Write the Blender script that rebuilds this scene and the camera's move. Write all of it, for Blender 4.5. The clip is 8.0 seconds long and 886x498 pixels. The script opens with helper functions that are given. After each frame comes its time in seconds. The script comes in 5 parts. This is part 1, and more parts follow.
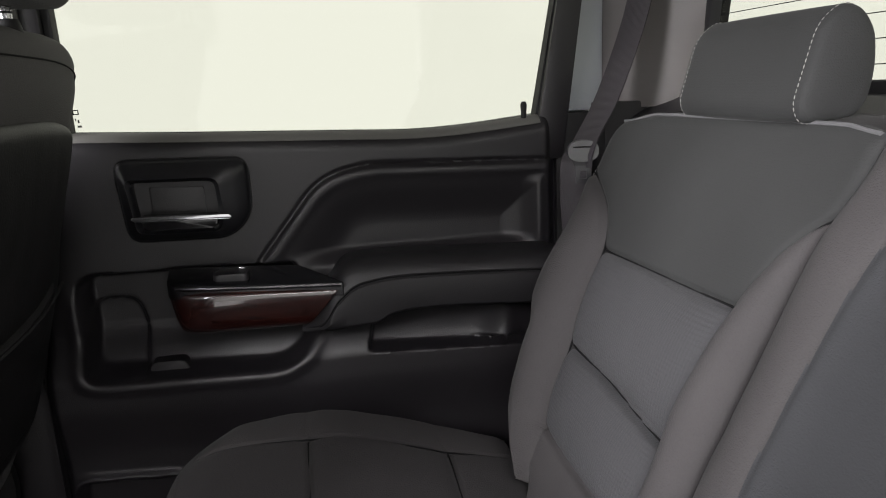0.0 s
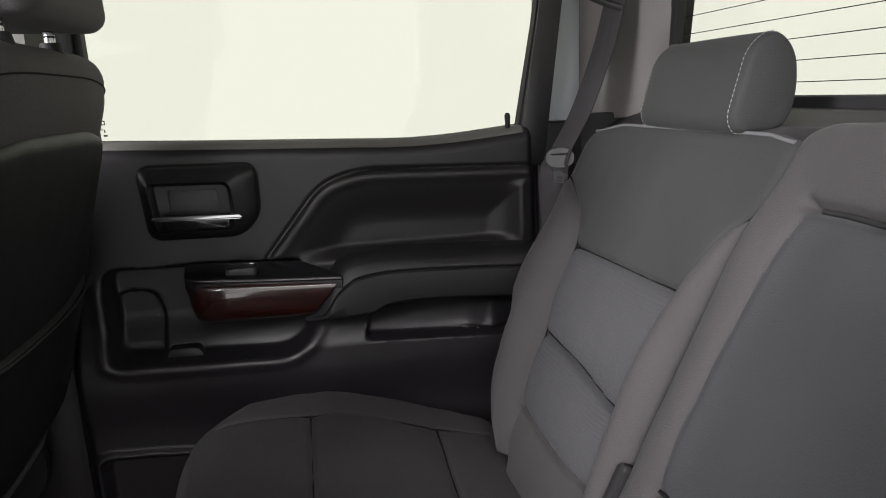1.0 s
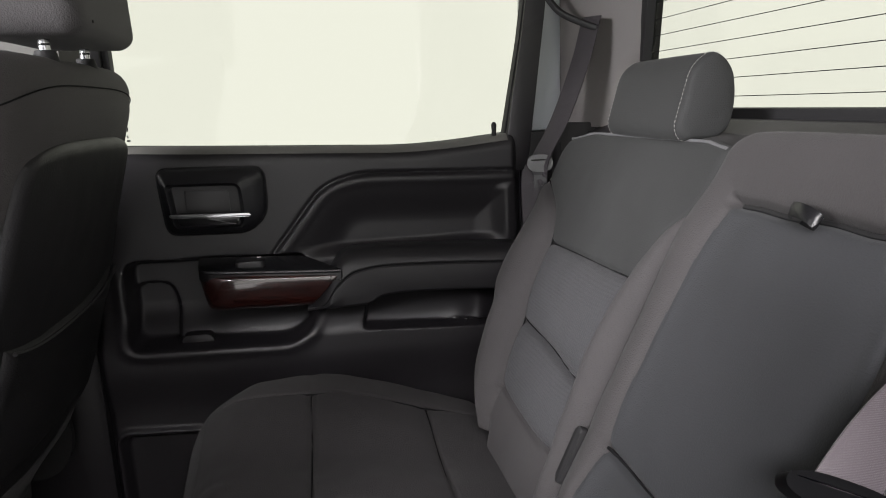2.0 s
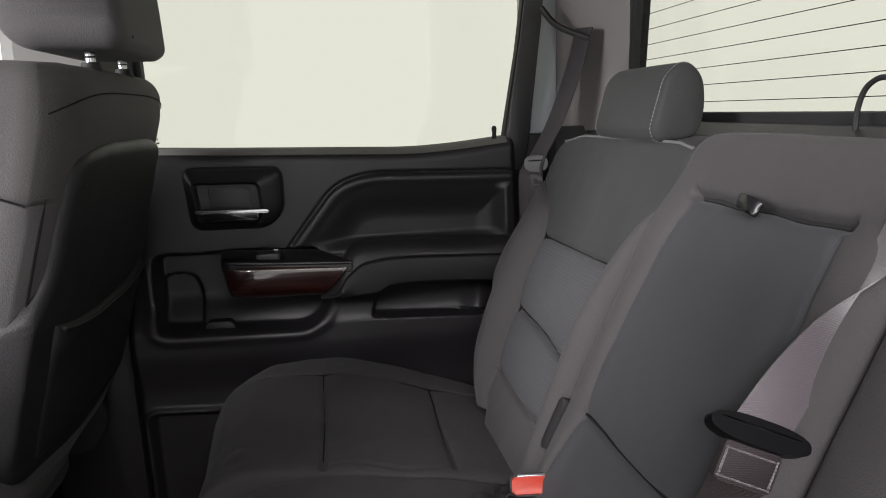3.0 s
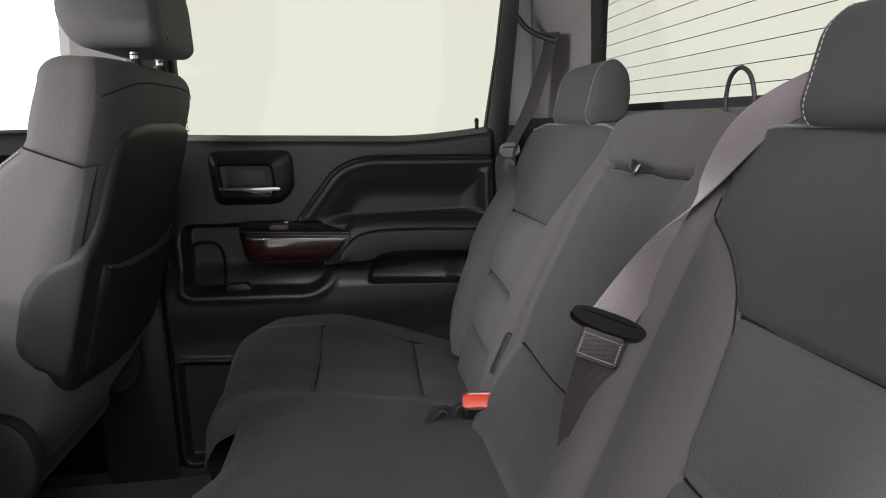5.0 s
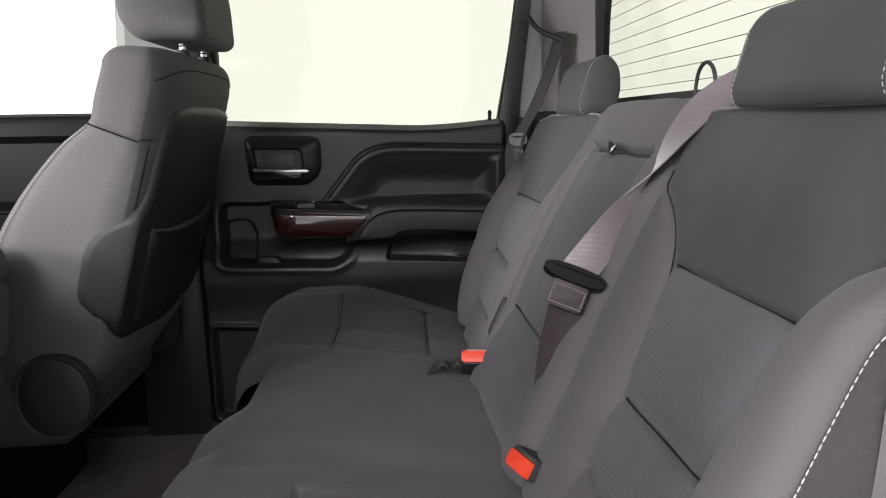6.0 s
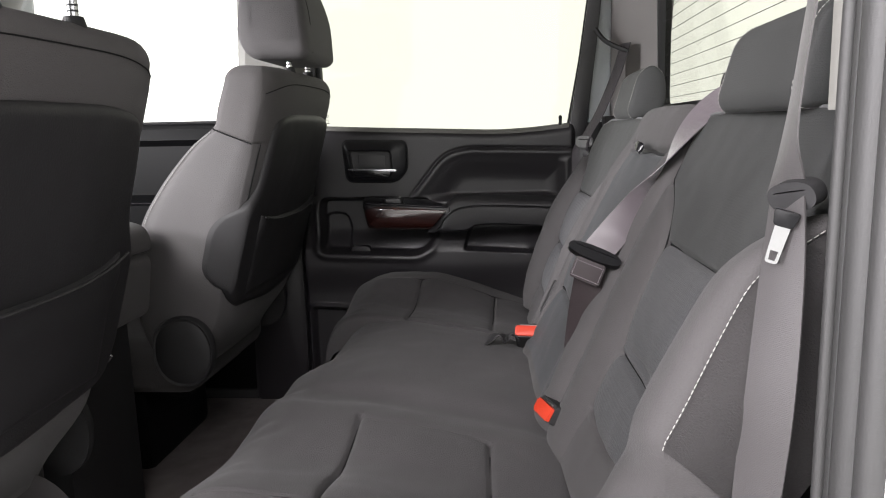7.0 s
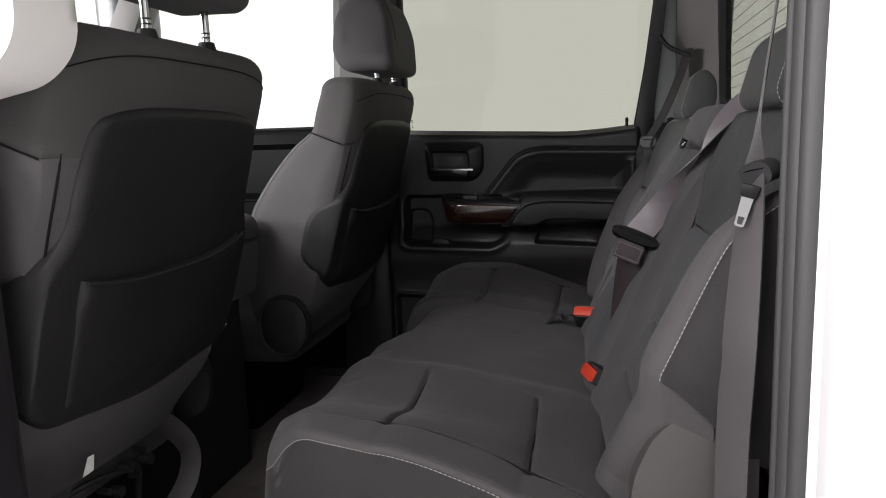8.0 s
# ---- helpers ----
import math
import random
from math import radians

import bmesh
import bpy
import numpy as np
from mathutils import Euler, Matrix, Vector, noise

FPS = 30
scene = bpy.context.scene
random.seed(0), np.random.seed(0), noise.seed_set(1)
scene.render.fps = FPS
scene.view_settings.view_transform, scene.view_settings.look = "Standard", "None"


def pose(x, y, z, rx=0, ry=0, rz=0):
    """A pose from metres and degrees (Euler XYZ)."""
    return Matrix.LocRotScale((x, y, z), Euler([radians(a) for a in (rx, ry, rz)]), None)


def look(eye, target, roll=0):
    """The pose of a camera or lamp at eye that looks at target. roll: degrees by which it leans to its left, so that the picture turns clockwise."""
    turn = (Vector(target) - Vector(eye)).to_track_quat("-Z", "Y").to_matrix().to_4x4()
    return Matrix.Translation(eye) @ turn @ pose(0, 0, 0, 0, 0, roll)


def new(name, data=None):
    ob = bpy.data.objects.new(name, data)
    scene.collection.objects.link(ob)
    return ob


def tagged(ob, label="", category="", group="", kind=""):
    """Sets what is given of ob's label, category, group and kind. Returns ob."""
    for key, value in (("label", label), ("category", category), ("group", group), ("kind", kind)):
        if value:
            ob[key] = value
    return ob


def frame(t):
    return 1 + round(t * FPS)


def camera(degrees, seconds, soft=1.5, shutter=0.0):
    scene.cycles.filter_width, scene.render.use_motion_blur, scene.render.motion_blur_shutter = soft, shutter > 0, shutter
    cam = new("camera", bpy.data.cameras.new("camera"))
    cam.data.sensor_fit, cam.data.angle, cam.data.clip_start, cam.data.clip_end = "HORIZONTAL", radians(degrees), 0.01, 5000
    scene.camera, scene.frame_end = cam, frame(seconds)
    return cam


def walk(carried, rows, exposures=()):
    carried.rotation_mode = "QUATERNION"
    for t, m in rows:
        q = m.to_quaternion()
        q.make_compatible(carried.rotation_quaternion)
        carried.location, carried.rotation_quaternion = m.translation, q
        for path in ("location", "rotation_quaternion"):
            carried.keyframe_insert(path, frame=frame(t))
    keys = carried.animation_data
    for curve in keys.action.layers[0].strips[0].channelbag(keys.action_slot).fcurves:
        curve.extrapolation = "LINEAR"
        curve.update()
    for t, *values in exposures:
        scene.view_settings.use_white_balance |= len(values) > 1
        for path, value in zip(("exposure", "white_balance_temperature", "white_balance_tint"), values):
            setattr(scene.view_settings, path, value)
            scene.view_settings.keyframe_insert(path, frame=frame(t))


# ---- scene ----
cam = camera(63.2, 8.0, soft=1.0)
PATH = [
    (0, (0.69, -0.327, 1.451), (1.028, 1.593, 1.005), -2.9),
    (0.5, (0.691, -0.38, 1.457), (1.035, 1.54, 1.014), -3.0),
    (1, (0.689, -0.443, 1.458), (1.023, 1.483, 1.034), -2.9),
    (1.5, (0.694, -0.509, 1.459), (1.022, 1.421, 1.05), -2.7),
    (3, (0.7, -0.677, 1.458), (0.981, 1.265, 1.075), -2.7),
    (3.5, (0.705, -0.74, 1.446), (0.966, 1.207, 1.067), -2.7),
    (4, (0.711, -0.798, 1.44), (0.956, 1.152, 1.065), -2.8),
    (4.5, (0.743, -0.858, 1.433), (0.97, 1.096, 1.07), -2.7),
    (6, (0.799, -1.084, 1.392), (0.909, 0.882, 1.042), -1.5),
    (6.5, (0.836, -1.186, 1.389), (0.86, 0.784, 1.045), -1.1),
    (7, (0.893, -1.292, 1.387), (0.703, 0.672, 1.06), -1.8),
    (7.5, (0.924, -1.394, 1.374), (0.578, 0.551, 1.059), -2.1),
    (8, (0.968, -1.477, 1.372), (0.53, 0.451, 1.073), -2.4),
]
walk(cam, [(t, look(eye, target, roll)) for t, eye, target, roll in PATH],
     [(0.0, 0.36), (1.5, 0.42), (3.0, 0.20), (4.5, 0.20), (6.0, 0.57), (6.6, 0.66), (7.0, 0.70), (7.5, 0.44), (8.0, -0.36)])

# ---- world and light: a white photo booth round the truck ----
world = bpy.data.worlds.new("booth_light")
scene.world = world
world.use_nodes = True
bg = world.node_tree.nodes["Background"]
bg.inputs["Color"].default_value = (1.0, 0.96, 0.99, 1)
bg.inputs["Strength"].default_value = 0.5


def area_lamp(name, m, sx, sy, watts, colour=(1, 0.950, 0.985)):
    data = bpy.data.lights.new(name, "AREA")
    data.shape, data.size, data.size_y, data.energy, data.color = "RECTANGLE", sx, sy, watts, colour
    ob = new(name, data)
    ob.matrix_world = m
    return ob


area_lamp("booth_lamp", look((-1.5, -4.9, 3.6), (0.5, 0.2, 1.2)), 2.0, 1.0, 430, (1, 0.965, 0.985))
area_lamp("booth_lamp", look((0.9, -4.7, 4.3), (0.7, 0.1, 1.1)), 3.0, 1.0, 150)
area_lamp("booth_lamp", look((-3.7, -1.8, 2.4), (1.0, 0.45, 1.1)), 1.8, 1.0, 560, (1, 0.955, 1.0))


# ---- materials ----
def material(name, colour, rough=0.6, metal=0.0, grain=0.0, grain_scale=400.0, vary=0.12, vary_scale=6.0, coat=0.0,
             sheen=0.0, weave=0.0, weave_size=0.004, emit=0.0, spec=0.5, rough_vary=0.08):
    """A surface with tone variation at two scales, fine relief and, for cloth, a woven relief."""
    mat = bpy.data.materials.new(name)
    mat.use_nodes = True
    nt = mat.node_tree
    nodes, links = nt.nodes, nt.links
    b = nodes["Principled BSDF"]
    b.inputs["Metallic"].default_value = metal
    b.inputs["Coat Weight"].default_value = coat
    b.inputs["Coat Roughness"].default_value = 0.08
    b.inputs["Sheen Weight"].default_value = sheen
    b.inputs["Sheen Roughness"].default_value = 0.45
    b.inputs["Specular IOR Level"].default_value = spec
    co = nodes.new("ShaderNodeTexCoord")
    big, small = nodes.new("ShaderNodeTexNoise"), nodes.new("ShaderNodeTexNoise")
    for n, s, d in ((big, vary_scale, 4), (small, grain_scale, 3)):
        n.inputs["Scale"].default_value, n.inputs["Detail"].default_value = s, d
        links.new(co.outputs["Object"], n.inputs["Vector"])
    mixn = nodes.new("ShaderNodeMath")
    mixn.operation = "MULTIPLY_ADD"
    links.new(small.outputs["Fac"], mixn.inputs[0])
    mixn.inputs[1].default_value = 0.35
    links.new(big.outputs["Fac"], mixn.inputs[2])
    ramp = nodes.new("ShaderNodeMapRange")
    ramp.inputs["From Min"].default_value, ramp.inputs["From Max"].default_value = 0.35, 1.0
    ramp.inputs["To Min"].default_value, ramp.inputs["To Max"].default_value = 1 - vary, 1 + vary
    links.new(mixn.outputs[0], ramp.inputs["Value"])
    hue = nodes.new("ShaderNodeMix")
    hue.data_type, hue.blend_type = "RGBA", "MULTIPLY"
    hue.inputs[0].default_value = 1.0
    hue.inputs[6].default_value = (*colour, 1)
    links.new(ramp.outputs["Result"], hue.inputs[7])
    links.new(hue.outputs[2], b.inputs["Base Color"])
    rr = nodes.new("ShaderNodeMapRange")
    rr.inputs["To Min"].default_value, rr.inputs["To Max"].default_value = max(0.02, rough - rough_vary), min(1, rough + rough_vary)
    links.new(big.outputs["Fac"], rr.inputs["Value"])
    links.new(rr.outputs["Result"], b.inputs["Roughness"])
    height = small.outputs["Fac"]
    if weave:
        waves = []
        for turn in (0, 90):
            mp = nodes.new("ShaderNodeMapping")
            mp.inputs["Rotation"].default_value = (radians(turn), 0, 0)
            links.new(co.outputs["Object"], mp.inputs["Vector"])
            w = nodes.new("ShaderNodeTexWave")
            w.bands_direction = "Y"
            w.inputs["Scale"].default_value = 0.314 / weave_size
            w.inputs["Distortion"].default_value = 0.6
            w.inputs["Detail Scale"].default_value = 40
            links.new(mp.outputs["Vector"], w.inputs["Vector"])
            waves.append(w.outputs["Fac"])
        mul = nodes.new("ShaderNodeMath")
        mul.operation = "MULTIPLY_ADD"
        mul.inputs[1].default_value = 0.4
        links.new(waves[0], mul.inputs[0]), links.new(waves[1], mul.inputs[2])
        add = nodes.new("ShaderNodeMath")
        add.operation = "MULTIPLY_ADD"
        links.new(mul.outputs[0], add.inputs[0])
        add.inputs[1].default_value = weave
        links.new(small.outputs["Fac"], add.inputs[2])
        height = add.outputs[0]
    if grain:
        bump = nodes.new("ShaderNodeBump")
        bump.inputs["Strength"].default_value, bump.inputs["Distance"].default_value = grain, 0.001
        links.new(height, bump.inputs["Height"])
        links.new(bump.outputs["Normal"], b.inputs["Normal"])
    if emit:
        b.inputs["Emission Color"].default_value, b.inputs["Emission Strength"].default_value = (*colour, 1), emit
    return mat


def glass(name, tint, gloss=0.05):
    mat = bpy.data.materials.new(name)
    mat.use_nodes = True
    nt = mat.node_tree
    nt.nodes.remove(nt.nodes["Principled BSDF"])
    out = nt.nodes["Material Output"]
    clear, shine, mix, fres = (nt.nodes.new("ShaderNode" + k) for k in ("BsdfTransparent", "BsdfGlossy", "MixShader", "LayerWeight"))
    clear.inputs["Color"].default_value = (*tint, 1)
    shine.inputs["Roughness"].default_value = 0.02
    edge, gain = nt.nodes.new("ShaderNodeMath"), nt.nodes.new("ShaderNodeMath")
    edge.operation, gain.operation = "POWER", "MULTIPLY_ADD"
    edge.inputs[1].default_value, gain.inputs[1].default_value, gain.inputs[2].default_value = 5.0, 0.5, 0.02
    nt.links.new(fres.outputs["Facing"], edge.inputs[0])
    nt.links.new(edge.outputs[0], gain.inputs[0])
    nt.links.new(gain.outputs[0], mix.inputs[0])
    nt.links.new(clear.outputs[0], mix.inputs[1])
    nt.links.new(shine.outputs[0], mix.inputs[2])
    nt.links.new(mix.outputs[0], out.inputs["Surface"])
    return mat


CLOTH = material("bolster_cloth", (0.0398, 0.0374, 0.0380), 0.85, grain=0.7, grain_scale=520, vary=0.16, sheen=0.04, spec=0.3)
INSERT = material("insert_cloth", (0.041, 0.0412, 0.0438), 0.74, grain=0.75, grain_scale=900, vary=0.14, sheen=0.04, weave=0.45, weave_size=0.0048, spec=0.3)
# seat cloth darkened for the weaker light on upward-facing cushions
SEATCLOTH = material("cushion_cloth_shaded", (0.0318, 0.0300, 0.0308), 0.82, grain=0.7, grain_scale=520, vary=0.14, sheen=0.04, weave=0.12, weave_size=0.004, spec=0.3)
UPPER = material("dark_smooth_cloth", (0.0240, 0.0248, 0.0248), 0.78, grain=0.45, grain_scale=620, vary=0.14, vary_scale=9, sheen=0.04, weave=0.10, weave_size=0.0030, spec=0.3)
SMOOTH = material("smooth_seat_cloth", (0.0290, 0.0302, 0.0330), 0.74, grain=0.5, grain_scale=520, vary=0.10, sheen=0.04, spec=0.35)
FRONTCLOTH = material("front_seat_cloth", (0.054, 0.0510, 0.0520), 0.8, grain=0.7, grain_scale=520, vary=0.12, sheen=0.04, spec=0.35)
VINYL = material("seat_back_vinyl", (0.0130, 0.0124, 0.0134), 0.54, grain=0.5, grain_scale=380, vary=0.14, spec=0.30)
PLASTIC = material("door_plastic", (0.0140, 0.0128, 0.0148), 0.42, grain=0.3, grain_scale=700, vary=0.10, spec=0.45)
SOFT = material("door_soft_pad", (0.0125, 0.0118, 0.0132), 0.46, grain=0.3, grain_scale=600, vary=0.10, spec=0.36)
GLOSSY = material("satin_black_plastic", (0.008, 0.0078, 0.0092), 0.22, grain=0.06, grain_scale=300, vary=0.1)
PEWTER = material("dark_satin_bezel", (0.012, 0.012, 0.0142), 0.30, grain=0.05, grain_scale=300, vary=0.1)
BLADESTEEL = material("dull_blade_steel", (0.30, 0.30, 0.305), 0.22, 1.0, vary=0.08)
CHROME = material("chrome", (0.42, 0.42, 0.44), 0.18, 1.0, rough_vary=0.05, vary=0.03)
STEEL = material("brushed_steel", (0.22, 0.22, 0.225), 0.35, 1.0, vary=0.08)
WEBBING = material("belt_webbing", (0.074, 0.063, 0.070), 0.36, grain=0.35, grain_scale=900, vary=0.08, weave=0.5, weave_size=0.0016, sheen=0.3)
# the same webbing darkened, shade included, for its low-lying lengths
WEBDARK = material("belt_webbing_shaded", (0.016, 0.0115, 0.0125), 0.6, grain=0.5, grain_scale=900, vary=0.08, weave=0.3, weave_size=0.0014, sheen=0.02, spec=0.25)
RED = material("red_button", (0.34, 0.022, 0.006), 0.5, vary=0.08)
BLACK = material("black_rubber", (0.014, 0.0138, 0.0145), 0.6, grain=0.15, vary=0.15, spec=0.3)
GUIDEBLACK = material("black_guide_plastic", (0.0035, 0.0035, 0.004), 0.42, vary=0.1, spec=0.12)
GREY = material("grey_trim", (0.13, 0.128, 0.118), 0.6, grain=0.15, grain_scale=800, vary=0.08)
SHOULDER = material("front_shoulder_cloth", (0.049, 0.0458, 0.0462), 0.82, grain=0.7, grain_scale=520, vary=0.14, sheen=0.04, spec=0.3)
COVER = material("dark_grey_cover", (0.033, 0.030, 0.029), 0.5, grain=0.2, grain_scale=800, vary=0.08)
WEBMID = material("belt_webbing_mid", (0.022, 0.0185, 0.0225), 0.55, grain=0.5, grain_scale=900, vary=0.08, weave=0.5, weave_size=0.0016, sheen=0.03)
# pillar trim lightened for the daylight side; TRIM is its shaded copy
PALE = material("grey_trim_lit", (0.72, 0.70, 0.68), 0.5, grain=0.1, grain_scale=600, vary=0.06)
PAINT = material("white_paint", (0.80, 0.80, 0.79), 0.25, coat=0.6, vary=0.03, vary_scale=2)
# white jamb paint with the far side's shade mixed into its colour
JAMB = material("jamb_white_shaded", (0.30, 0.32, 0.335), 0.35, coat=0.2, vary=0.05)
CARPET = material("black_carpet", (0.115, 0.102, 0.100), 0.95, grain=0.9, grain_scale=700, vary=0.3, vary_scale=20, spec=0.1)
THREAD = material("pale_thread", (0.20, 0.196, 0.186), 0.7, grain=0.2, vary=0.1)
SEAM = material("dark_thread", (0.006, 0.006, 0.0065), 0.9, spec=0.15)
WEBPALE = material("belt_webbing_pale", (0.0285, 0.0262, 0.0268), 0.5, grain=0.35, grain_scale=900, vary=0.08, weave=0.12, weave_size=0.0016, sheen=0.10)
PIPING = material("grey_piping", (0.10, 0.10, 0.104), 0.6, vary=0.1)
STRAP = material("black_strap", (0.006, 0.006, 0.007), 0.25, grain=0.3, grain_scale=900)
SEALGREY = material("seal_rubber", (0.0135, 0.0134, 0.0132), 0.6, grain=0.2, vary=0.12)
# same pillar trim as PALE, with the far side's shade in the colour
TRIM = material("pillar_trim_shaded", (0.128, 0.119, 0.115), 0.6, grain=0.15, grain_scale=800, vary=0.06)
GUIDEPALE = material("pale_belt_guide", (0.060, 0.061, 0.061), 0.42, vary=0.08)
PAPER = material("white_label", (0.75, 0.74, 0.72), 0.7, vary=0.08, vary_scale=60)
BOOTHFLOOR = material("booth_floor_paint", (0.62, 0.62, 0.61), 0.4, vary=0.10, vary_scale=1.2)
LINER = material("headliner_cloth", (0.30, 0.285, 0.27), 0.9, grain=0.3, vary=0.05)
MIRRORGREY = material("mirror_housing", (0.10, 0.11, 0.11), 0.35, coat=0.3)
# booth wall brightness is emitted by the surface itself, not received from lamps
BACKDROP = bpy.data.materials.new("glowing_booth_wall")
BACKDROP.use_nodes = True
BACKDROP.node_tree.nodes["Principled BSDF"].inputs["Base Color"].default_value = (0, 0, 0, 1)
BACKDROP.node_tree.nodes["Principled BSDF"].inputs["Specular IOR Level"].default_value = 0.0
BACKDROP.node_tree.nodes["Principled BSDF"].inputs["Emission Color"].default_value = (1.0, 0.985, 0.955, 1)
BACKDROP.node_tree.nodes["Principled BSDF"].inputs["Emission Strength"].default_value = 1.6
LOOP_Y = 0.003
BLADE_TOP, BLADE_FOOT = (1.113, -0.692, 1.306), (1.104, -0.690, 1.272)
TINT = glass("privacy_glass", (0.645, 0.652, 0.612))
CLEAR = glass("clear_glass", (0.95, 0.96, 0.95))


def wood_material():
    mat = material("burl_wood", (0.10, 0.022, 0.016), 0.25, coat=1.0, vary=0.25)
    nt = mat.node_tree
    b = nt.nodes["Principled BSDF"]
    co, mp, n, ramp = (nt.nodes.new("ShaderNode" + k) for k in ("TexCoord", "Mapping", "TexNoise", "ValToRGB"))
    mp.inputs["Scale"].default_value = (22, 90, 170)
    n.inputs["Scale"].default_value, n.inputs["Detail"].default_value, n.inputs["Distortion"].default_value = 1.0, 8, 2.2
    nt.links.new(co.outputs["Object"], mp.inputs["Vector"]), nt.links.new(mp.outputs["Vector"], n.inputs["Vector"])
    nt.links.new(n.outputs["Fac"], ramp.inputs["Fac"])
    for e, (p, c) in zip(ramp.color_ramp.elements, ((0.34, (0.004, 0.0020, 0.0020)), (0.70, (0.034, 0.0080, 0.0062)))):
        e.position, e.color = p, (*c, 1)
    nt.links.new(ramp.outputs["Color"], b.inputs["Base Color"])
    return mat


WOOD = wood_material()


# ---- mesh helpers ----
def part(name, bm, mat, parent=None, label="", angle=35):
    """One mesh object from a bmesh, under a thing or a part."""
    bmesh.ops.recalc_face_normals(bm, faces=bm.faces)
    me = bpy.data.meshes.new(name)
    for f in bm.faces:
        f.smooth = True
    bm.to_mesh(me)
    bm.free()
    me.set_sharp_from_angle(angle=radians(angle))
    me.materials.append(mat)
    ob = new(name, me)
    ob.parent = parent
    if label:
        ob["label"] = label
    return ob


def thing(name, at, label, category, group="", kind=""):
    ob = new(name)
    ob.empty_display_size = 0.1
    return tagged(ob, label, category, group, kind)


def hermite(*pts):
    """A smooth curve through (t, value) points."""
    ts, vs = np.array([p[0] for p in pts], float), np.array([p[1] for p in pts], float)
    slope = np.gradient(vs, ts) if len(pts) > 2 else np.full(len(pts), (vs[-1] - vs[0]) / (ts[-1] - ts[0]))
    for i in range(1, len(pts) - 1):
        a, c = (vs[i] - vs[i - 1]) / (ts[i] - ts[i - 1]), (vs[i + 1] - vs[i]) / (ts[i + 1] - ts[i])
        slope[i] = 0.0 if a * c <= 0 else 2 * a * c / (a + c)

    def f(t):
        if t <= ts[0]:
            return float(vs[0])
        if t >= ts[-1]:
            return float(vs[-1])
        i = int(np.searchsorted(ts, t) - 1)
        h = ts[i + 1] - ts[i]
        u = (t - ts[i]) / h
        return float((2 * u**3 - 3 * u**2 + 1) * vs[i] + (u**3 - 2 * u**2 + u) * h * slope[i] + (3 * u**2 - 2 * u**3) * vs[i + 1] + (u**3 - u**2) * h * slope[i + 1])
    return f


def box(bm, c, size, bevel=0.0, m=None, seg=2):
    made = bmesh.ops.create_cube(bm, size=1.0, matrix=(m or Matrix()) @ Matrix.Translation(c) @ Matrix.Diagonal((*size, 1)))
    if bevel:
        vs = set(made["verts"])
        es = [e for e in bm.edges if e.verts[0] in vs and e.verts[1] in vs]
        bmesh.ops.bevel(bm, geom=es, offset=bevel, segments=seg, affect="EDGES", profile=0.6, clamp_overlap=True)
    return bm


def boxed(name, c, size, mat, parent=None, label="", bevel=0.004, m=None, seg=2):
    return part(name, box(bmesh.new(), c, size, bevel, m, seg), mat, parent, label)


def rounded(pts, r, n=5):
    """An outline with its corners rounded; r is one radius or one for each corner."""
    out, k = [], len(pts)
    for i in range(k):
        p, a, b = Vector(pts[i]), Vector(pts[i - 1]), Vector(pts[(i + 1) % k])
        ri = r[i] if isinstance(r, (list, tuple)) else r
        ua, ub = (a - p), (b - p)
        d = min(ri, ua.length * 0.48, ub.length * 0.48)
        if d < 1e-5:
            out.append(p)
            continue
        s, e = p + ua.normalized() * d, p + ub.normalized() * d
        for j in range(n + 1):
            t = j / n
            out.append((1 - t) ** 2 * s + 2 * t * (1 - t) * p + t * t * e)
    return out


def prism(outline, place, depth, bevel=0.004, seg=2, bm=None):
    """A solid from a 2D outline; place(u, v, w) gives the world point, w runs from 0 (front) to depth (back)."""
    bm = bm or bmesh.new()
    front = [bm.verts.new(place(p[0], p[1], 0)) for p in outline]
    back = [bm.verts.new(place(p[0], p[1], depth)) for p in outline]
    n = len(outline)
    f = bm.faces.new(front)
    bm.faces.new(back[::-1])
    for i in range(n):
        bm.faces.new((front[i], back[i], back[(i + 1) % n], front[(i + 1) % n]))
    if bevel:
        bmesh.ops.bevel(bm, geom=list(f.edges), offset=bevel, segments=seg, affect="EDGES", profile=0.5, clamp_overlap=True)
    return bm


def ring(outer, inner, place, depth, bevel=0.003, bm=None):
    """A frame between two outlines of the same number of points."""
    bm = bm or bmesh.new()
    n = len(outer)
    rows = [[bm.verts.new(place(p[0], p[1], w)) for p in line] for line, w in ((outer, depth), (outer, 0), (inner, 0), (inner, depth))]
    for a, b in ((0, 1), (1, 2), (2, 3), (3, 0)):
        for i in range(n):
            bm.faces.new((rows[a][i], rows[a][(i + 1) % n], rows[b][(i + 1) % n], rows[b][i]))
    if bevel:
        es = [e for e in bm.edges if (e.verts[0] in rows[1] and e.verts[1] in rows[1]) or (e.verts[0] in rows[2] and e.verts[1] in rows[2])]
        bmesh.ops.bevel(bm, geom=es, offset=bevel, segments=2, affect="EDGES", profile=0.5, clamp_overlap=True)
    return bm


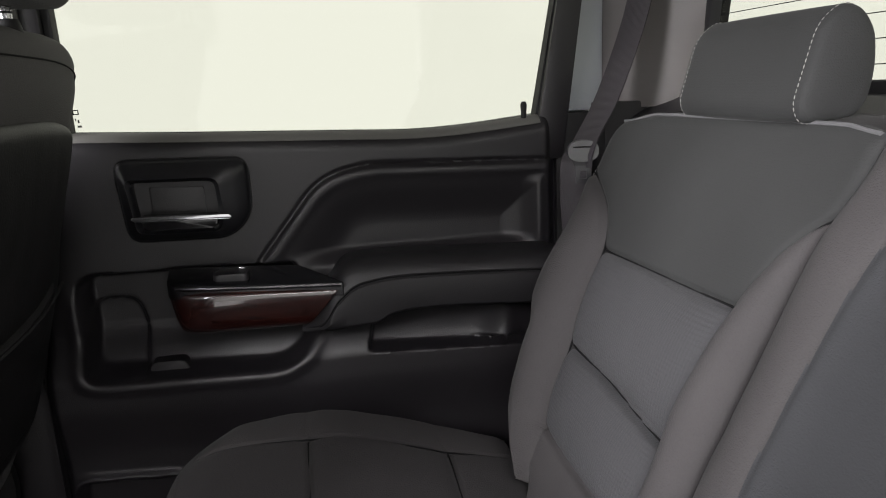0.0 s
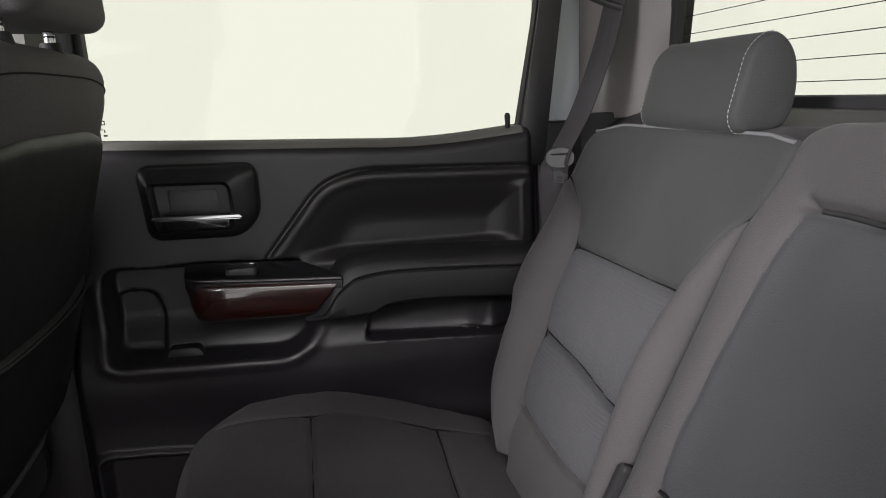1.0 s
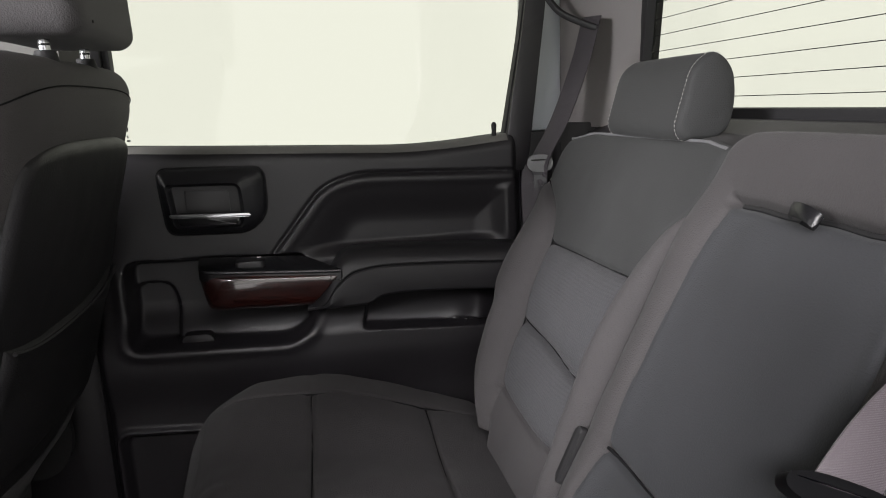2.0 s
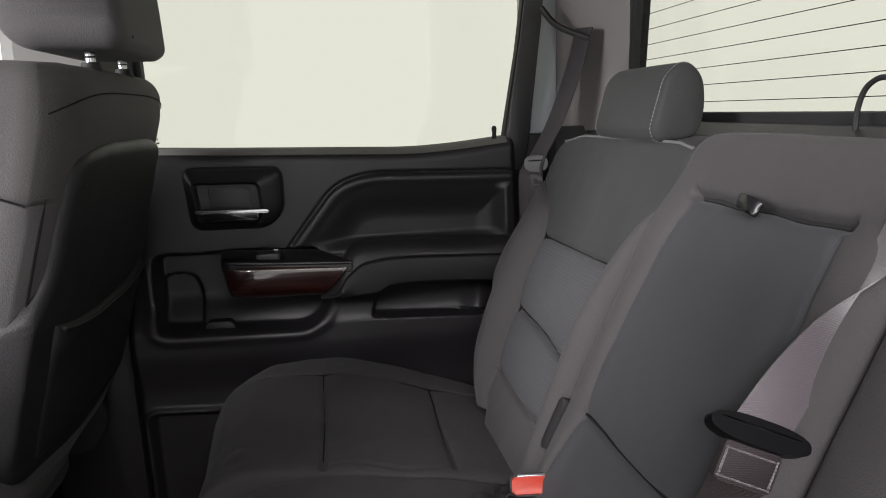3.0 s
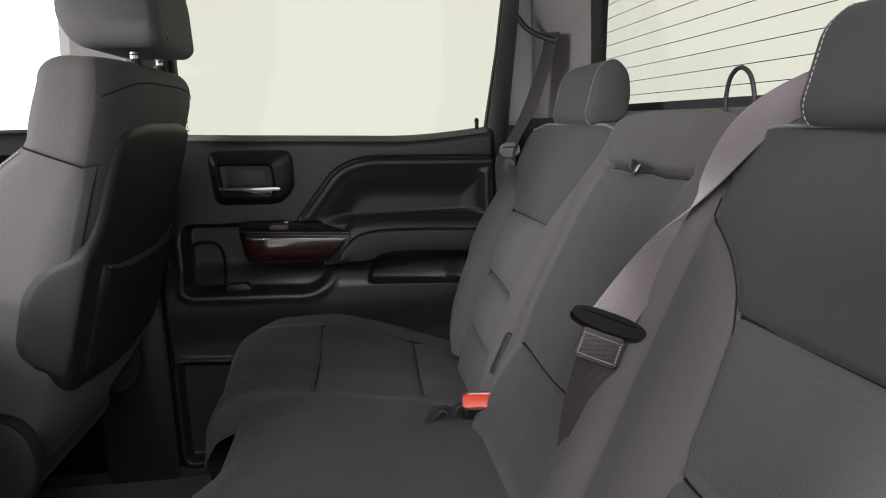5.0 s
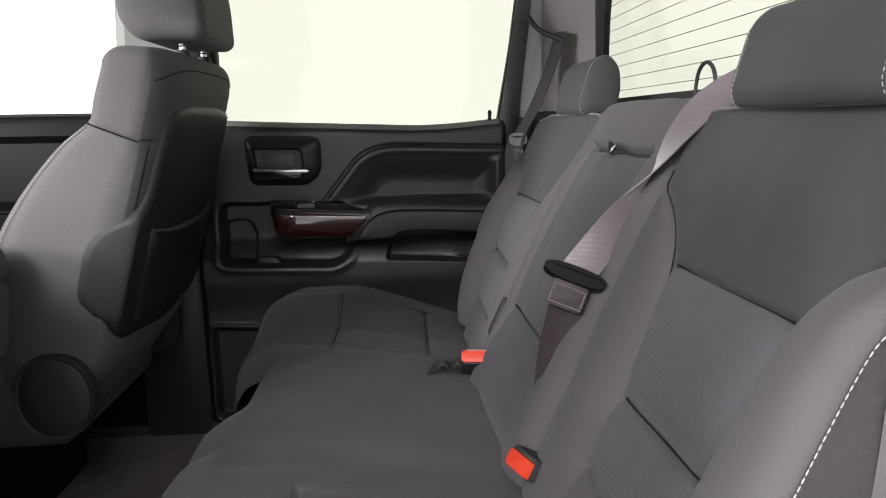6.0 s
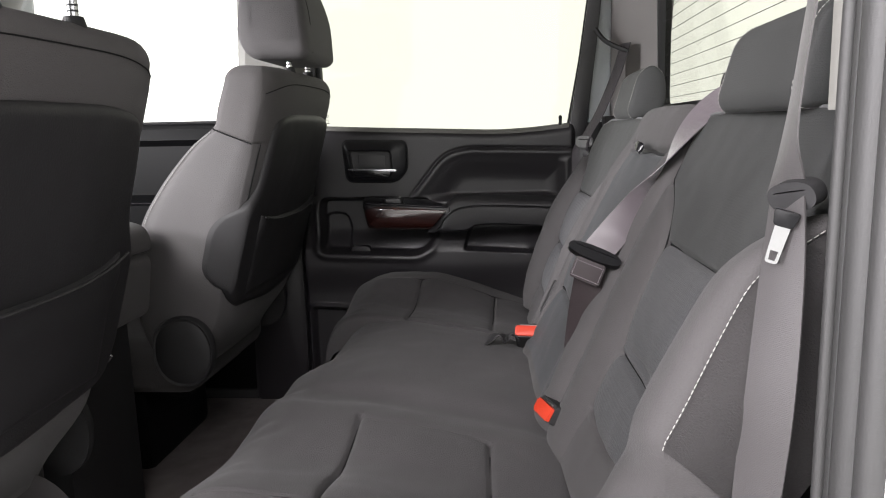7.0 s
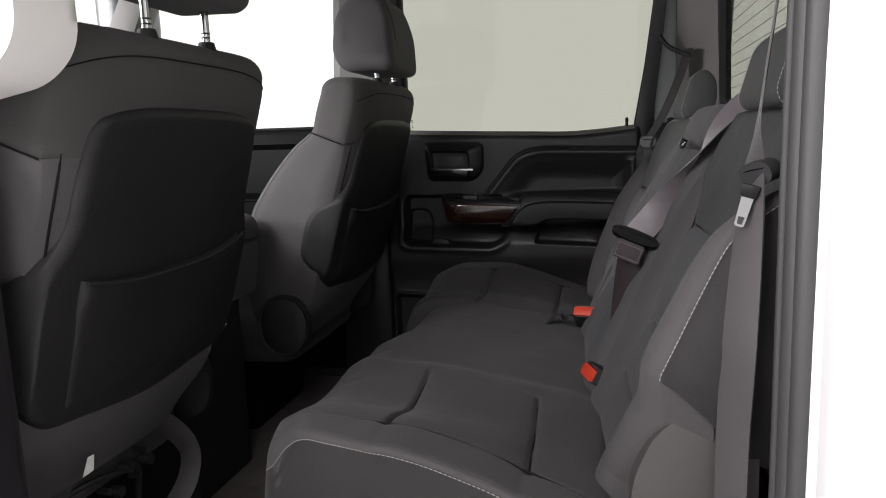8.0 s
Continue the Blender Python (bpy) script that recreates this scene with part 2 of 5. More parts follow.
def tube(points, r, seg=8, bm=None, closed=False, flat=1.0):
    """A round bar along points; r is one radius or one for each point."""
    bm = bm or bmesh.new()
    pts = [Vector(p) for p in points]
    rows, up = [], None
    for i, p in enumerate(pts):
        a, b = pts[max(i - 1, 0)], pts[min(i + 1, len(pts) - 1)]
        if closed:
            a, b = pts[i - 1], pts[(i + 1) % len(pts)]
        d = (b - a).normalized()
        if up is None:
            up = Vector((0, 0, 1)) if abs(d.z) < 0.9 else Vector((1, 0, 0))
        side = d.cross(up).normalized()
        up = side.cross(d).normalized()
        ri = r[i] if isinstance(r, (list, tuple)) else r
        rows.append([bm.verts.new(p + side * math.cos(2 * math.pi * j / seg) * ri + up * math.sin(2 * math.pi * j / seg) * ri * flat) for j in range(seg)])
    for i in range(len(rows) - (0 if closed else 1)):
        a, b = rows[i], rows[(i + 1) % len(rows)]
        for j in range(seg):
            bm.faces.new((a[j], a[(j + 1) % seg], b[(j + 1) % seg], b[j]))
    if not closed:
        bm.faces.new(rows[0][::-1])
        bm.faces.new(rows[-1])
    return bm


def smooth_path(points, n=8):
    """Catmull-Rom through points."""
    p = [Vector(q) for q in points]
    p = [2 * p[0] - p[1]] + p + [2 * p[-1] - p[-2]]
    out = []
    for i in range(1, len(p) - 2):
        for j in range(n):
            t = j / n
            out.append(0.5 * (2 * p[i] + (p[i + 1] - p[i - 1]) * t + (2 * p[i - 1] - 5 * p[i] + 4 * p[i + 1] - p[i + 2]) * t * t
                              + (3 * p[i] - p[i - 1] - 3 * p[i + 1] + p[i + 2]) * t**3))
    return out + [p[-2]]


def ribbon(points, across, width, thick=0.0016, n=8, bm=None):
    """Webbing along points; across: the direction of its width at each point (one, or one for each)."""
    bm = bm or bmesh.new()
    path = smooth_path(points, n)
    if not isinstance(across[0], (tuple, list, Vector)):
        across = [across] * len(points)
    wide = smooth_path(across, n)
    rows = []
    for i, p in enumerate(path):
        d = (path[min(i + 1, len(path) - 1)] - path[max(i - 1, 0)]).normalized()
        w = wide[i].normalized()
        w = (w - d * w.dot(d)).normalized()
        nn = d.cross(w).normalized()
        cross = []
        for s, t in ((-0.5, -1), (-0.25, -1), (0, -1), (0.25, -1), (0.5, -1), (0.5, 1), (0.25, 1), (0, 1), (-0.25, 1), (-0.5, 1)):
            crown = 0.0012 * (1 - (2 * s) ** 2)
            cross.append(bm.verts.new(p + w * s * width + nn * (t * thick / 2 + crown)))
        rows.append(cross)
    for a, b in zip(rows, rows[1:]):
        for j in range(10):
            bm.faces.new((a[j], a[(j + 1) % 10], b[(j + 1) % 10], b[j]))
    bm.faces.new(rows[0][::-1])
    bm.faces.new(rows[-1])
    return bm


def stitches(points, step=0.0075, length=0.0048, r=0.00075, bm=None):
    """Thread along a path: one short bead for each stitch."""
    bm = bm or bmesh.new()
    path = [Vector(p) for p in points]
    run, want = 0.0, 0.0
    for a, b in zip(path, path[1:]):
        d = (b - a).length
        while want <= run + d and d > 1e-6:
            c = a.lerp(b, (want - run) / d)
            t = (b - a).normalized()
            tube([c - t * length / 2, c - t * length / 4, c + t * length / 4, c + t * length / 2], [r * 0.4, r, r, r * 0.4], 5, bm)
            want += step
        run += d
    return bm


def roll(d, r):
    """How far a surface drops at distance d from an edge rounded with radius r."""
    return 0.0 if d >= r or r <= 0 else 0.62 * r * (1 - math.sqrt(max(0.0, 1 - (1 - d / r) ** 2)))


def panel(surf, left, right, low, high, radii, ns=24, nt=24, skirt=0.03, normal=(0, 0, 1), bm=None, pillow=0.0, crumple=0.0012, pucker=0.0):
    """An upholstered panel. surf(u, v, h) is the world point h above the base; u runs between left(v) and right(v), v between low(s) and
    high(s). radii: of the left, right, low and high edge. The rim goes down by skirt against the normal and is closed behind."""
    bm = bm or bmesh.new()
    nrm = Vector(normal).normalized()
    ss = [0.5 - 0.5 * math.cos(math.pi * i / ns) for i in range(ns + 1)]
    tt = [0.5 - 0.5 * math.cos(math.pi * i / nt) for i in range(nt + 1)]
    grid = []
    for t in tt:
        row = []
        for s in ss:
            v0, v1 = low(s), high(s)
            v = v0 + (v1 - v0) * t
            u0, u1 = left(v), right(v)
            u = u0 + (u1 - u0) * s
            w, hgt = abs(u1 - u0), abs(v1 - v0)
            drop = max(roll(s * w, radii[0]), roll((1 - s) * w, radii[1])) + max(roll(t * hgt, radii[2]), roll((1 - t) * hgt, radii[3]))
            p = surf(u, v, 0)
            drop -= pillow * (math.sin(math.pi * s) * math.sin(math.pi * t)) ** 0.6 + crumple * (noise.noise(p * 11) + 0.5 * noise.noise(p * 27))
            if pucker:
                for e, side in ((t * hgt, 3.0), ((1 - t) * hgt, 9.0)):
                    drop += pucker * math.exp(-e / 0.009) * noise.noise(Vector((u * 190, side, e * 25)))
            row.append(bm.verts.new(surf(u, v, -drop)))
        grid.append(row)
    for a, b in zip(grid, grid[1:]):
        for j in range(ns):
            bm.faces.new((a[j], a[j + 1], b[j + 1], b[j]))
    rim = grid[0] + [r[-1] for r in grid[1:]] + grid[-1][-2::-1] + [r[0] for r in grid[-2:0:-1]]
    back = [bm.verts.new(v.co - nrm * skirt) for v in rim]
    for i in range(len(rim)):
        bm.faces.new((rim[i], back[i], back[(i + 1) % len(rim)], rim[(i + 1) % len(rim)]))
    bm.faces.new(back[::-1])
    return bm


def loft(sections, cap=True, bm=None):
    """A closed skin through rings of points."""
    bm = bm or bmesh.new()
    rows = [[bm.verts.new(p) for p in s] for s in sections]
    n = len(rows[0])
    for a, b in zip(rows, rows[1:]):
        for j in range(n):
            bm.faces.new((a[j], a[(j + 1) % n], b[(j + 1) % n], b[j]))
    if cap:
        bm.faces.new(rows[0][::-1])
        bm.faces.new(rows[-1])
    return bm


def oval(cx, cy, rx, ry, z, n=32, power=3.5):
    """A ring like a rounded rectangle at height z."""
    out = []
    for i in range(n):
        a = 2 * math.pi * i / n
        c, s = math.cos(a), math.sin(a)
        out.append(Vector((cx + rx * math.copysign(abs(c) ** (2 / power), c), cy + ry * math.copysign(abs(s) ** (2 / power), s), z)))
    return out


def smooth01(t):
    t = min(1.0, max(0.0, t))
    return t * t * (3 - 2 * t)


def inside(poly, x, y):
    """Signed distances of arrays of points to a polygon, positive inside."""
    x, y = np.asarray(x, float), np.asarray(y, float)
    best, odd = np.full(x.shape, 1e9), np.zeros(x.shape, bool)
    n = len(poly)
    for i in range(n):
        (ax, ay), (bx, by) = poly[i], poly[(i + 1) % n]
        dx, dy = bx - ax, by - ay
        t = np.clip(((x - ax) * dx + (y - ay) * dy) / (dx * dx + dy * dy + 1e-12), 0, 1)
        best = np.minimum(best, np.hypot(x - ax - t * dx, y - ay - t * dy))
        if ay != by:
            odd ^= ((ay > y) != (by > y)) & (x < ax + (y - ay) / (by - ay) * dx)
    return np.where(odd, best, -best)


def line_distance(line, x, y):
    """Distances of arrays of points to an open polyline."""
    best = np.full(np.shape(x), 1e9)
    for (ax, ay), (bx, by) in zip(line, line[1:]):
        dx, dy = bx - ax, by - ay
        t = np.clip(((x - ax) * dx + (y - ay) * dy) / (dx * dx + dy * dy + 1e-12), 0, 1)
        best = np.minimum(best, np.hypot(x - ax - t * dx, y - ay - t * dy))
    return best


def step01(t):
    t = np.clip(t, 0, 1)
    return t * t * (3 - 2 * t)


def upholstery(core, surf, left, right, low, high, radii, seams, pieces, ns=170, nt=190, skirt=0.05, normal=(0, 0, 1), crumple=0.0012, pillow=0.0, wrinkles=()):
    """Cloth stretched over one form and sewn into several pieces. surf(u, v, h) is the world point h above the form; seams: (line in u and v,
    depth, width) pulled in along each; pieces: (name, material, label, outline in u and v or None for the rest), one mesh each;
    wrinkles: (u, v, reach, height) of soft puckers."""
    nrm = Vector(normal).normalized()
    even = lambda n: [0.45 * (i / n) + 0.55 * (0.5 - 0.5 * math.cos(math.pi * i / n)) for i in range(n + 1)]
    ss, tt = even(ns), even(nt)
    U, V, D = (np.zeros((nt + 1, ns + 1)) for _ in range(3))
    for j, t in enumerate(tt):
        for i, s in enumerate(ss):
            v0, v1 = low(s), high(s)
            v = v0 + (v1 - v0) * t
            u0, u1 = left(v), right(v)
            w, hgt = abs(u1 - u0), abs(v1 - v0)
            U[j, i], V[j, i] = u0 + (u1 - u0) * s, v
            D[j, i] = max(roll(s * w, radii[0]), roll((1 - s) * w, radii[1])) + max(roll(t * hgt, radii[2]), roll((1 - t) * hgt, radii[3])) - pillow * (math.sin(math.pi * s) * math.sin(math.pi * t)) ** 0.6
    for line, depth, width in seams:
        d = line_distance(line, U, V)
        D += depth * (0.6 * np.exp(-(d / width) ** 2) + 0.4 * np.exp(-d / (width * 4.5)))
    for u, v, reach, tall in wrinkles:
        q = np.hypot(U - u, V - v)
        D -= tall * np.exp(-(q / reach) ** 2) * np.sin(q / reach * 4.2 + 0.8)
    pts = []
    for j in range(nt + 1):
        for i in range(ns + 1):
            p = surf(U[j, i], V[j, i], 0)
            pts.append(surf(U[j, i], V[j, i], crumple * (noise.noise(p * 11) + 0.5 * noise.noise(p * 27)) - D[j, i]))
    cu, cv = (0.25 * (A[1:, 1:] + A[:-1, 1:] + A[1:, :-1] + A[:-1, :-1]) for A in (U, V))
    owner = np.full(cu.shape, len(pieces) - 1)
    for k in reversed(range(len(pieces))):
        if pieces[k][3]:
            owner[inside(pieces[k][3], cu, cv) > 0] = k
    row = ns + 1
    made = []
    for k, (name, mat, label, _) in enumerate(pieces):
        faces = [(j * row + i, j * row + i + 1, (j + 1) * row + i + 1, (j + 1) * row + i) for j, i in zip(*np.nonzero(owner == k))]
        used = sorted({v for f in faces for v in f})
        index = {v: n for n, v in enumerate(used)}
        verts, quads = [pts[v] for v in used], [tuple(index[v] for v in f) for f in faces]
        if k == len(pieces) - 1:
            rim = list(range(ns)) + [j * row + ns for j in range(nt)] + [nt * row + i for i in range(ns, 0, -1)] + [j * row for j in range(nt, 0, -1)]
            base = len(verts)
            for v in rim:
                verts += [pts[v], pts[v] - nrm * skirt]
            m = len(rim)
            quads += [(base + 2 * i, base + 2 * i + 1, base + 2 * ((i + 1) % m) + 1, base + 2 * ((i + 1) % m)) for i in range(m)]
        me = bpy.data.meshes.new(name)
        me.from_pydata([tuple(p) for p in verts], [], quads)
        me.materials.append(mat)
        me.polygons.foreach_set("use_smooth", [True] * len(quads))
        bm = bmesh.new()
        bm.from_mesh(me)
        bmesh.ops.remove_doubles(bm, verts=bm.verts, dist=1e-6)
        bmesh.ops.recalc_face_normals(bm, faces=bm.faces)
        bm.to_mesh(me)
        bm.free()
        ob = new(name, me)
        ob.parent = core
        if label:
            ob["label"] = label
        made.append(ob)
    return made


# ---- the booth and the truck's cab ----
def structure(ob, label, category):
    return tagged(ob, label, category, kind="structure")


structure(boxed("ground", (0, 0, -0.05), (60, 60, 0.1), BOOTHFLOOR, bevel=0), "pale painted floor of a photo booth", "floor")
def sweep_wall(name, pts, mat, label):
    bm = bmesh.new()
    rows = [[bm.verts.new((p[0], p[1], z)) for p in pts] for z in (0.0, 3.0, 5.0)]
    for a, b in zip(rows, rows[1:]):
        for i in range(len(pts) - 1):
            bm.faces.new((a[i], a[i + 1], b[i + 1], b[i]))
    return structure(part(name, bm, mat), label, "backdrop")


corner = lambda cx, cy, a0: [(cx + 1.5 * math.cos(radians(a0 + 9 * i)), cy + 1.5 * math.sin(radians(a0 + 9 * i))) for i in range(11)]
sweep_wall("backdrop", [(7, -5.5)] + corner(5.5, 4.0, 0) + corner(-4.5, 4.0, 90) + [(-6, -5.5)], BACKDROP, "plain glowing white booth wall round the truck")
# out of view; its glow is added to fill the cab through the opening
sweep_wall("wall_booth", [(-6, -5.55), (0.5, -5.6), (7, -5.55)], BACKDROP, "unseen glowing wall added as fill beyond the open door")

FLOOR = 0.58
structure(boxed("floor", (0.13, 0, FLOOR - 0.04), (2.5, 1.66, 0.08), CARPET, bevel=0.01), "black carpeted truck cab floor", "floor")
bm = box(bmesh.new(), (0.25, 0, 1.965), (2.2, 1.60, 0.03), 0.012)
structure(part("ceiling", bm, LINER), "pale cloth headliner of the cab", "ceiling")
structure(boxed("roof", (0.25, 0, 2.01), (2.3, 1.72, 0.05), PAINT, bevel=0.02), "white painted cab roof", "roof")
# rear wall: below, above and beside the back window
wall = structure(boxed("wall_rear", (1.36, 0, 0.98), (0.06, 1.66, 0.86), BLACK, bevel=0.01), "black trimmed rear wall of the cab", "wall")
boxed("header", (1.30, 0, 1.90), (0.08, 1.60, 0.10), LINER, wall)
shelf = part("window_ledge", prism(rounded([(1.20, 1.385), (1.27, 1.418), (1.33, 1.418), (1.33, 1.36), (1.20, 1.36)], 0.006, 3), lambda u, v, w: (u, -0.79 + w, v), 1.58, 0), PLASTIC, wall, "dark moulded ledge under the back window")
boxed("firewall", (-1.13, 0, 1.0), (0.06, 1.66, 1.0), BLACK, structure(new("wall_front"), "dark front wall of the cab", "wall"))


# back window, slightly narrower towards its top, with heating wires
window = structure(new("window_back"), "heated back window with thin dark wires", "window")


def back_x(z):
    return 1.292 - 0.06 * (z - 1.43)


def back_half(z):
    return 0.712 - 0.36 * max(0.0, z - 1.43) * 0.8


bm = prism(rounded([(-back_half(1.43), 1.43), (back_half(1.43), 1.43), (back_half(1.86), 1.86), (-back_half(1.86), 1.86)], 0.03), lambda u, v, w: (back_x(v) + 0.012 + w, u, v), 0.005, 0)
pane = part("pane", bm, TINT, window)
outer = rounded([(-back_half(1.43) - 0.03, 1.405), (back_half(1.43) + 0.03, 1.405), (back_half(1.86) + 0.03, 1.885), (-back_half(1.86) - 0.03, 1.885)], 0.03)
inner = rounded([(-back_half(1.43), 1.432), (back_half(1.43), 1.432), (back_half(1.86), 1.86), (-back_half(1.86), 1.86)], 0.03)
part("window_frame", ring(outer, inner, lambda u, v, w: (back_x(v) - 0.004 + w, u, v), 0.03, 0.003), BLACK, window, "black rubber window frame")
for i in range(15):
    z = 1.449 + 0.0268 * i
    hw = back_half(z) - 0.008
    part("heating_wire", tube([(back_x(z) + 0.008, hw * j / 5, z) for j in range(-5, 6)], 0.0006, 5), SEAM, window)


def pillar_c(side):
    """Trim that turns from the door opening to the back window, with the painted jamb before it."""
    s = side
    ob = structure(new("pillar_rear"), "grey rear roof pillar trim with a painted jamb", "pillar")
    zs = [(1.40 if s > 0 else 1.393) + 0.06 * i for i in range(10)]
    secs = []
    for z in zs:
        lean = 0.05 * (z - 1.40)
        end = back_half(z) + 0.012
        if s > 0:
            line = [(1.180, 0.835 - lean), (1.185, 0.815 - lean), (1.212, 0.775 - lean), (1.25, 0.735 - lean), (1.285, end), (1.31, end), (1.31, 0.86), (1.180, 0.86)]
        else:
            line = [(1.150, 0.716), (1.146, 0.702), (1.148, 0.676), (1.176, 0.684), (1.24, 0.708), (1.285, end), (1.31, end), (1.31, 0.79), (1.160, 0.760)]
        secs.append([Vector((x, s * y, z)) for x, y in line])
    # trim tone differs by side to carry how much light each gets
    part("pillar_trim", loft(secs), TRIM if s > 0 else GREY, ob)
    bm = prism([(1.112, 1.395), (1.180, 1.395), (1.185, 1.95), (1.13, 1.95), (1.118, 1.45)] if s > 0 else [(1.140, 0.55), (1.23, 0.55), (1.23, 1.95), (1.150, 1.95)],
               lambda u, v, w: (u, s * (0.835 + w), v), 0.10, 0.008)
    # far jamb wears the shade-darkened white, near jamb the plain paint
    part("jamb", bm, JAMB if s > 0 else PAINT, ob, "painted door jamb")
    boxed("lower_trim", (1.24, s * 0.80, 1.0), (0.17, 0.06, 0.82), BLACK, ob, "black lower pillar trim")
    if s > 0:
        boxed("door_gap_trim", (1.125, 0.85, 0.995), (0.066, 0.05, 0.80), BLACK, ob, "black rubber behind the door edge")
    return ob


pillar_c(1)
left_c = pillar_c(-1)


def pillar_b(side):
    s = side
    ob = structure(new("pillar_middle"), "pale grey middle pillar trim over a dark lower cover", "pillar")
    # same trim on both sides: dark tone for shade, PALE for the lit side
    if s > 0:
        secs = [[Vector((x0 + dx, s * y, z)) for dx, y in ((0, 0.80), (0.03, 0.775), (0.17, 0.775), (0.20, 0.80), (0.20, 0.86), (0, 0.86))] for z, x0 in ((1.40, 0.105), (1.6, 0.11), (1.95, 0.13))]
        part("upper_trim", loft(secs), GREY, ob)
    else:
        out = rounded([(0.20, 1.425), (0.355, 1.452), (0.398, 1.490), (0.415, 1.95), (0.16, 1.95), (0.14, 1.440)], [0.03, 0.035, 0.05, 0, 0, 0.03], 6)
        part("upper_trim", prism(out, lambda u, v, w: (u, -0.755 - w, v), 0.09, 0.018, 3), PALE, ob)
        part("trim_joint", tube(smooth_path([(0.325, -0.7555, 1.60), (0.33, -0.7535, 1.53), (0.345, -0.7535, 1.505), (0.37, -0.756, 1.50)], 6), 0.0012, 5), SEAM, ob)
    part("lower_trim", prism(rounded([(0.10, 0.56), (0.27, 0.56), (0.27, 1.40), (0.12, 1.45)], 0.03), lambda u, v, w: (u, s * (0.775 + w), v), 0.085, 0.012), PLASTIC, ob)
    return ob


pillar_b(1)
pillar_b(-1)
for s in (1, -1):
    boxed("rocker", (0.1, s * 0.83, 0.54), (2.4, 0.10, 0.14), BLACK, structure(new("sill"), "black door sill along the cab floor", "sill"), bevel=0.02)
    boxed("pillar_bar", (-0.88, s * 0.80, 1.66), (0.10, 0.10, 0.75), GREY, structure(new("pillar_front"), "grey windscreen pillar", "pillar"), bevel=0.02,
          m=Matrix.Translation((-0.88, 0, 1.3)) @ Matrix.Rotation(radians(28), 4, "Y") @ Matrix.Translation((0.88, 0, -1.3)))

# rubber seal and outer body at the open door
seal = structure(new("door_seal"), "dark rubber seal round the open door", "seal")
for x, y, r in ((1.141, -0.717, 0.006), (1.148, -0.733, 0.010), (1.150, -0.757, 0.018), (1.150, -0.786, 0.015)):
    part("rib", tube(smooth_path([(x - 0.006, y, 0.60), (x - 0.003, y - 0.002, 0.9), (x - 0.001, y - 0.003, 1.2), (x + 0.001, y - 0.003, 1.42), (x + 0.012, y + 0.005, 1.95)], 8), r, 16), SEALGREY, seal)
bm = prism(rounded([(1.140, 0.45), (1.45, 0.45), (1.45, 2.0), (1.165, 2.0), (1.150, 1.42)], 0.02), lambda u, v, w: (u, -0.80 - w, v), 0.19, 0.02, 3)
quarter = structure(part("body_side", bm, PAINT), "white painted body side behind the rear door", "body")
bm = box(bmesh.new(), (1.147, -0.885, 1.005), (0.012, 0.035, 0.05), 0.004)
tube([(1.146, -0.875, 1.02), (1.125, -0.875, 1.02), (1.120, -0.885, 1.015), (1.125, -0.895, 1.01), (1.146, -0.895, 1.01)], 0.005, 8, bm)
part("striker", bm, STEEL, quarter, "steel door striker")


# ---- rear door on the passenger side ----
def sill_z(x):
    return SILL(x)


SILL = hermite((0.26, 1.410), (0.352, 1.406), (0.483, 1.399), (0.608, 1.393), (0.738, 1.387), (0.864, 1.382), (0.92, 1.3835), (0.976, 1.387), (1.02, 1.391), (1.054, 1.394), (1.09, 1.398))
PAD = [(p.x, p.y) for p in rounded([(0.586, 1.180), (0.697, 1.316), (0.765, 1.336), (1.088, 1.323), (1.088, 1.09), (0.586, 1.09)], [0.02, 0.05, 0.04, 0.01, 0.01, 0.01], 6)]
POCKET = [(p.x, p.y) for p in rounded([(0.326, 1.197), (0.650, 1.190), (0.688, 1.10), (0.640, 1.026), (0.328, 1.038)], [0.028, 0.01, 0.02, 0.075, 0.030], 6)]
CUP = [(p.x, p.y) for p in rounded([(0.330, 1.150), (0.400, 1.146), (0.412, 1.10), (0.412, 1.036), (0.330, 1.036)], [0.03, 0.035, 0.02, 0.01, 0.02], 5)]
BIN = [(p.x, p.y) for p in rounded([(0.752, 1.040), (0.776, 1.118), (1.078, 1.112), (1.078, 1.022)], [0.014, 0.034, 0.005, 0.005], 6)]
KICK = [(p.x, p.y) for p in rounded([(0.29, 0.872), (0.455, 0.862), (0.465, 0.62), (0.29, 0.62)], [0.02, 0.03, 0.02, 0.02], 5)]


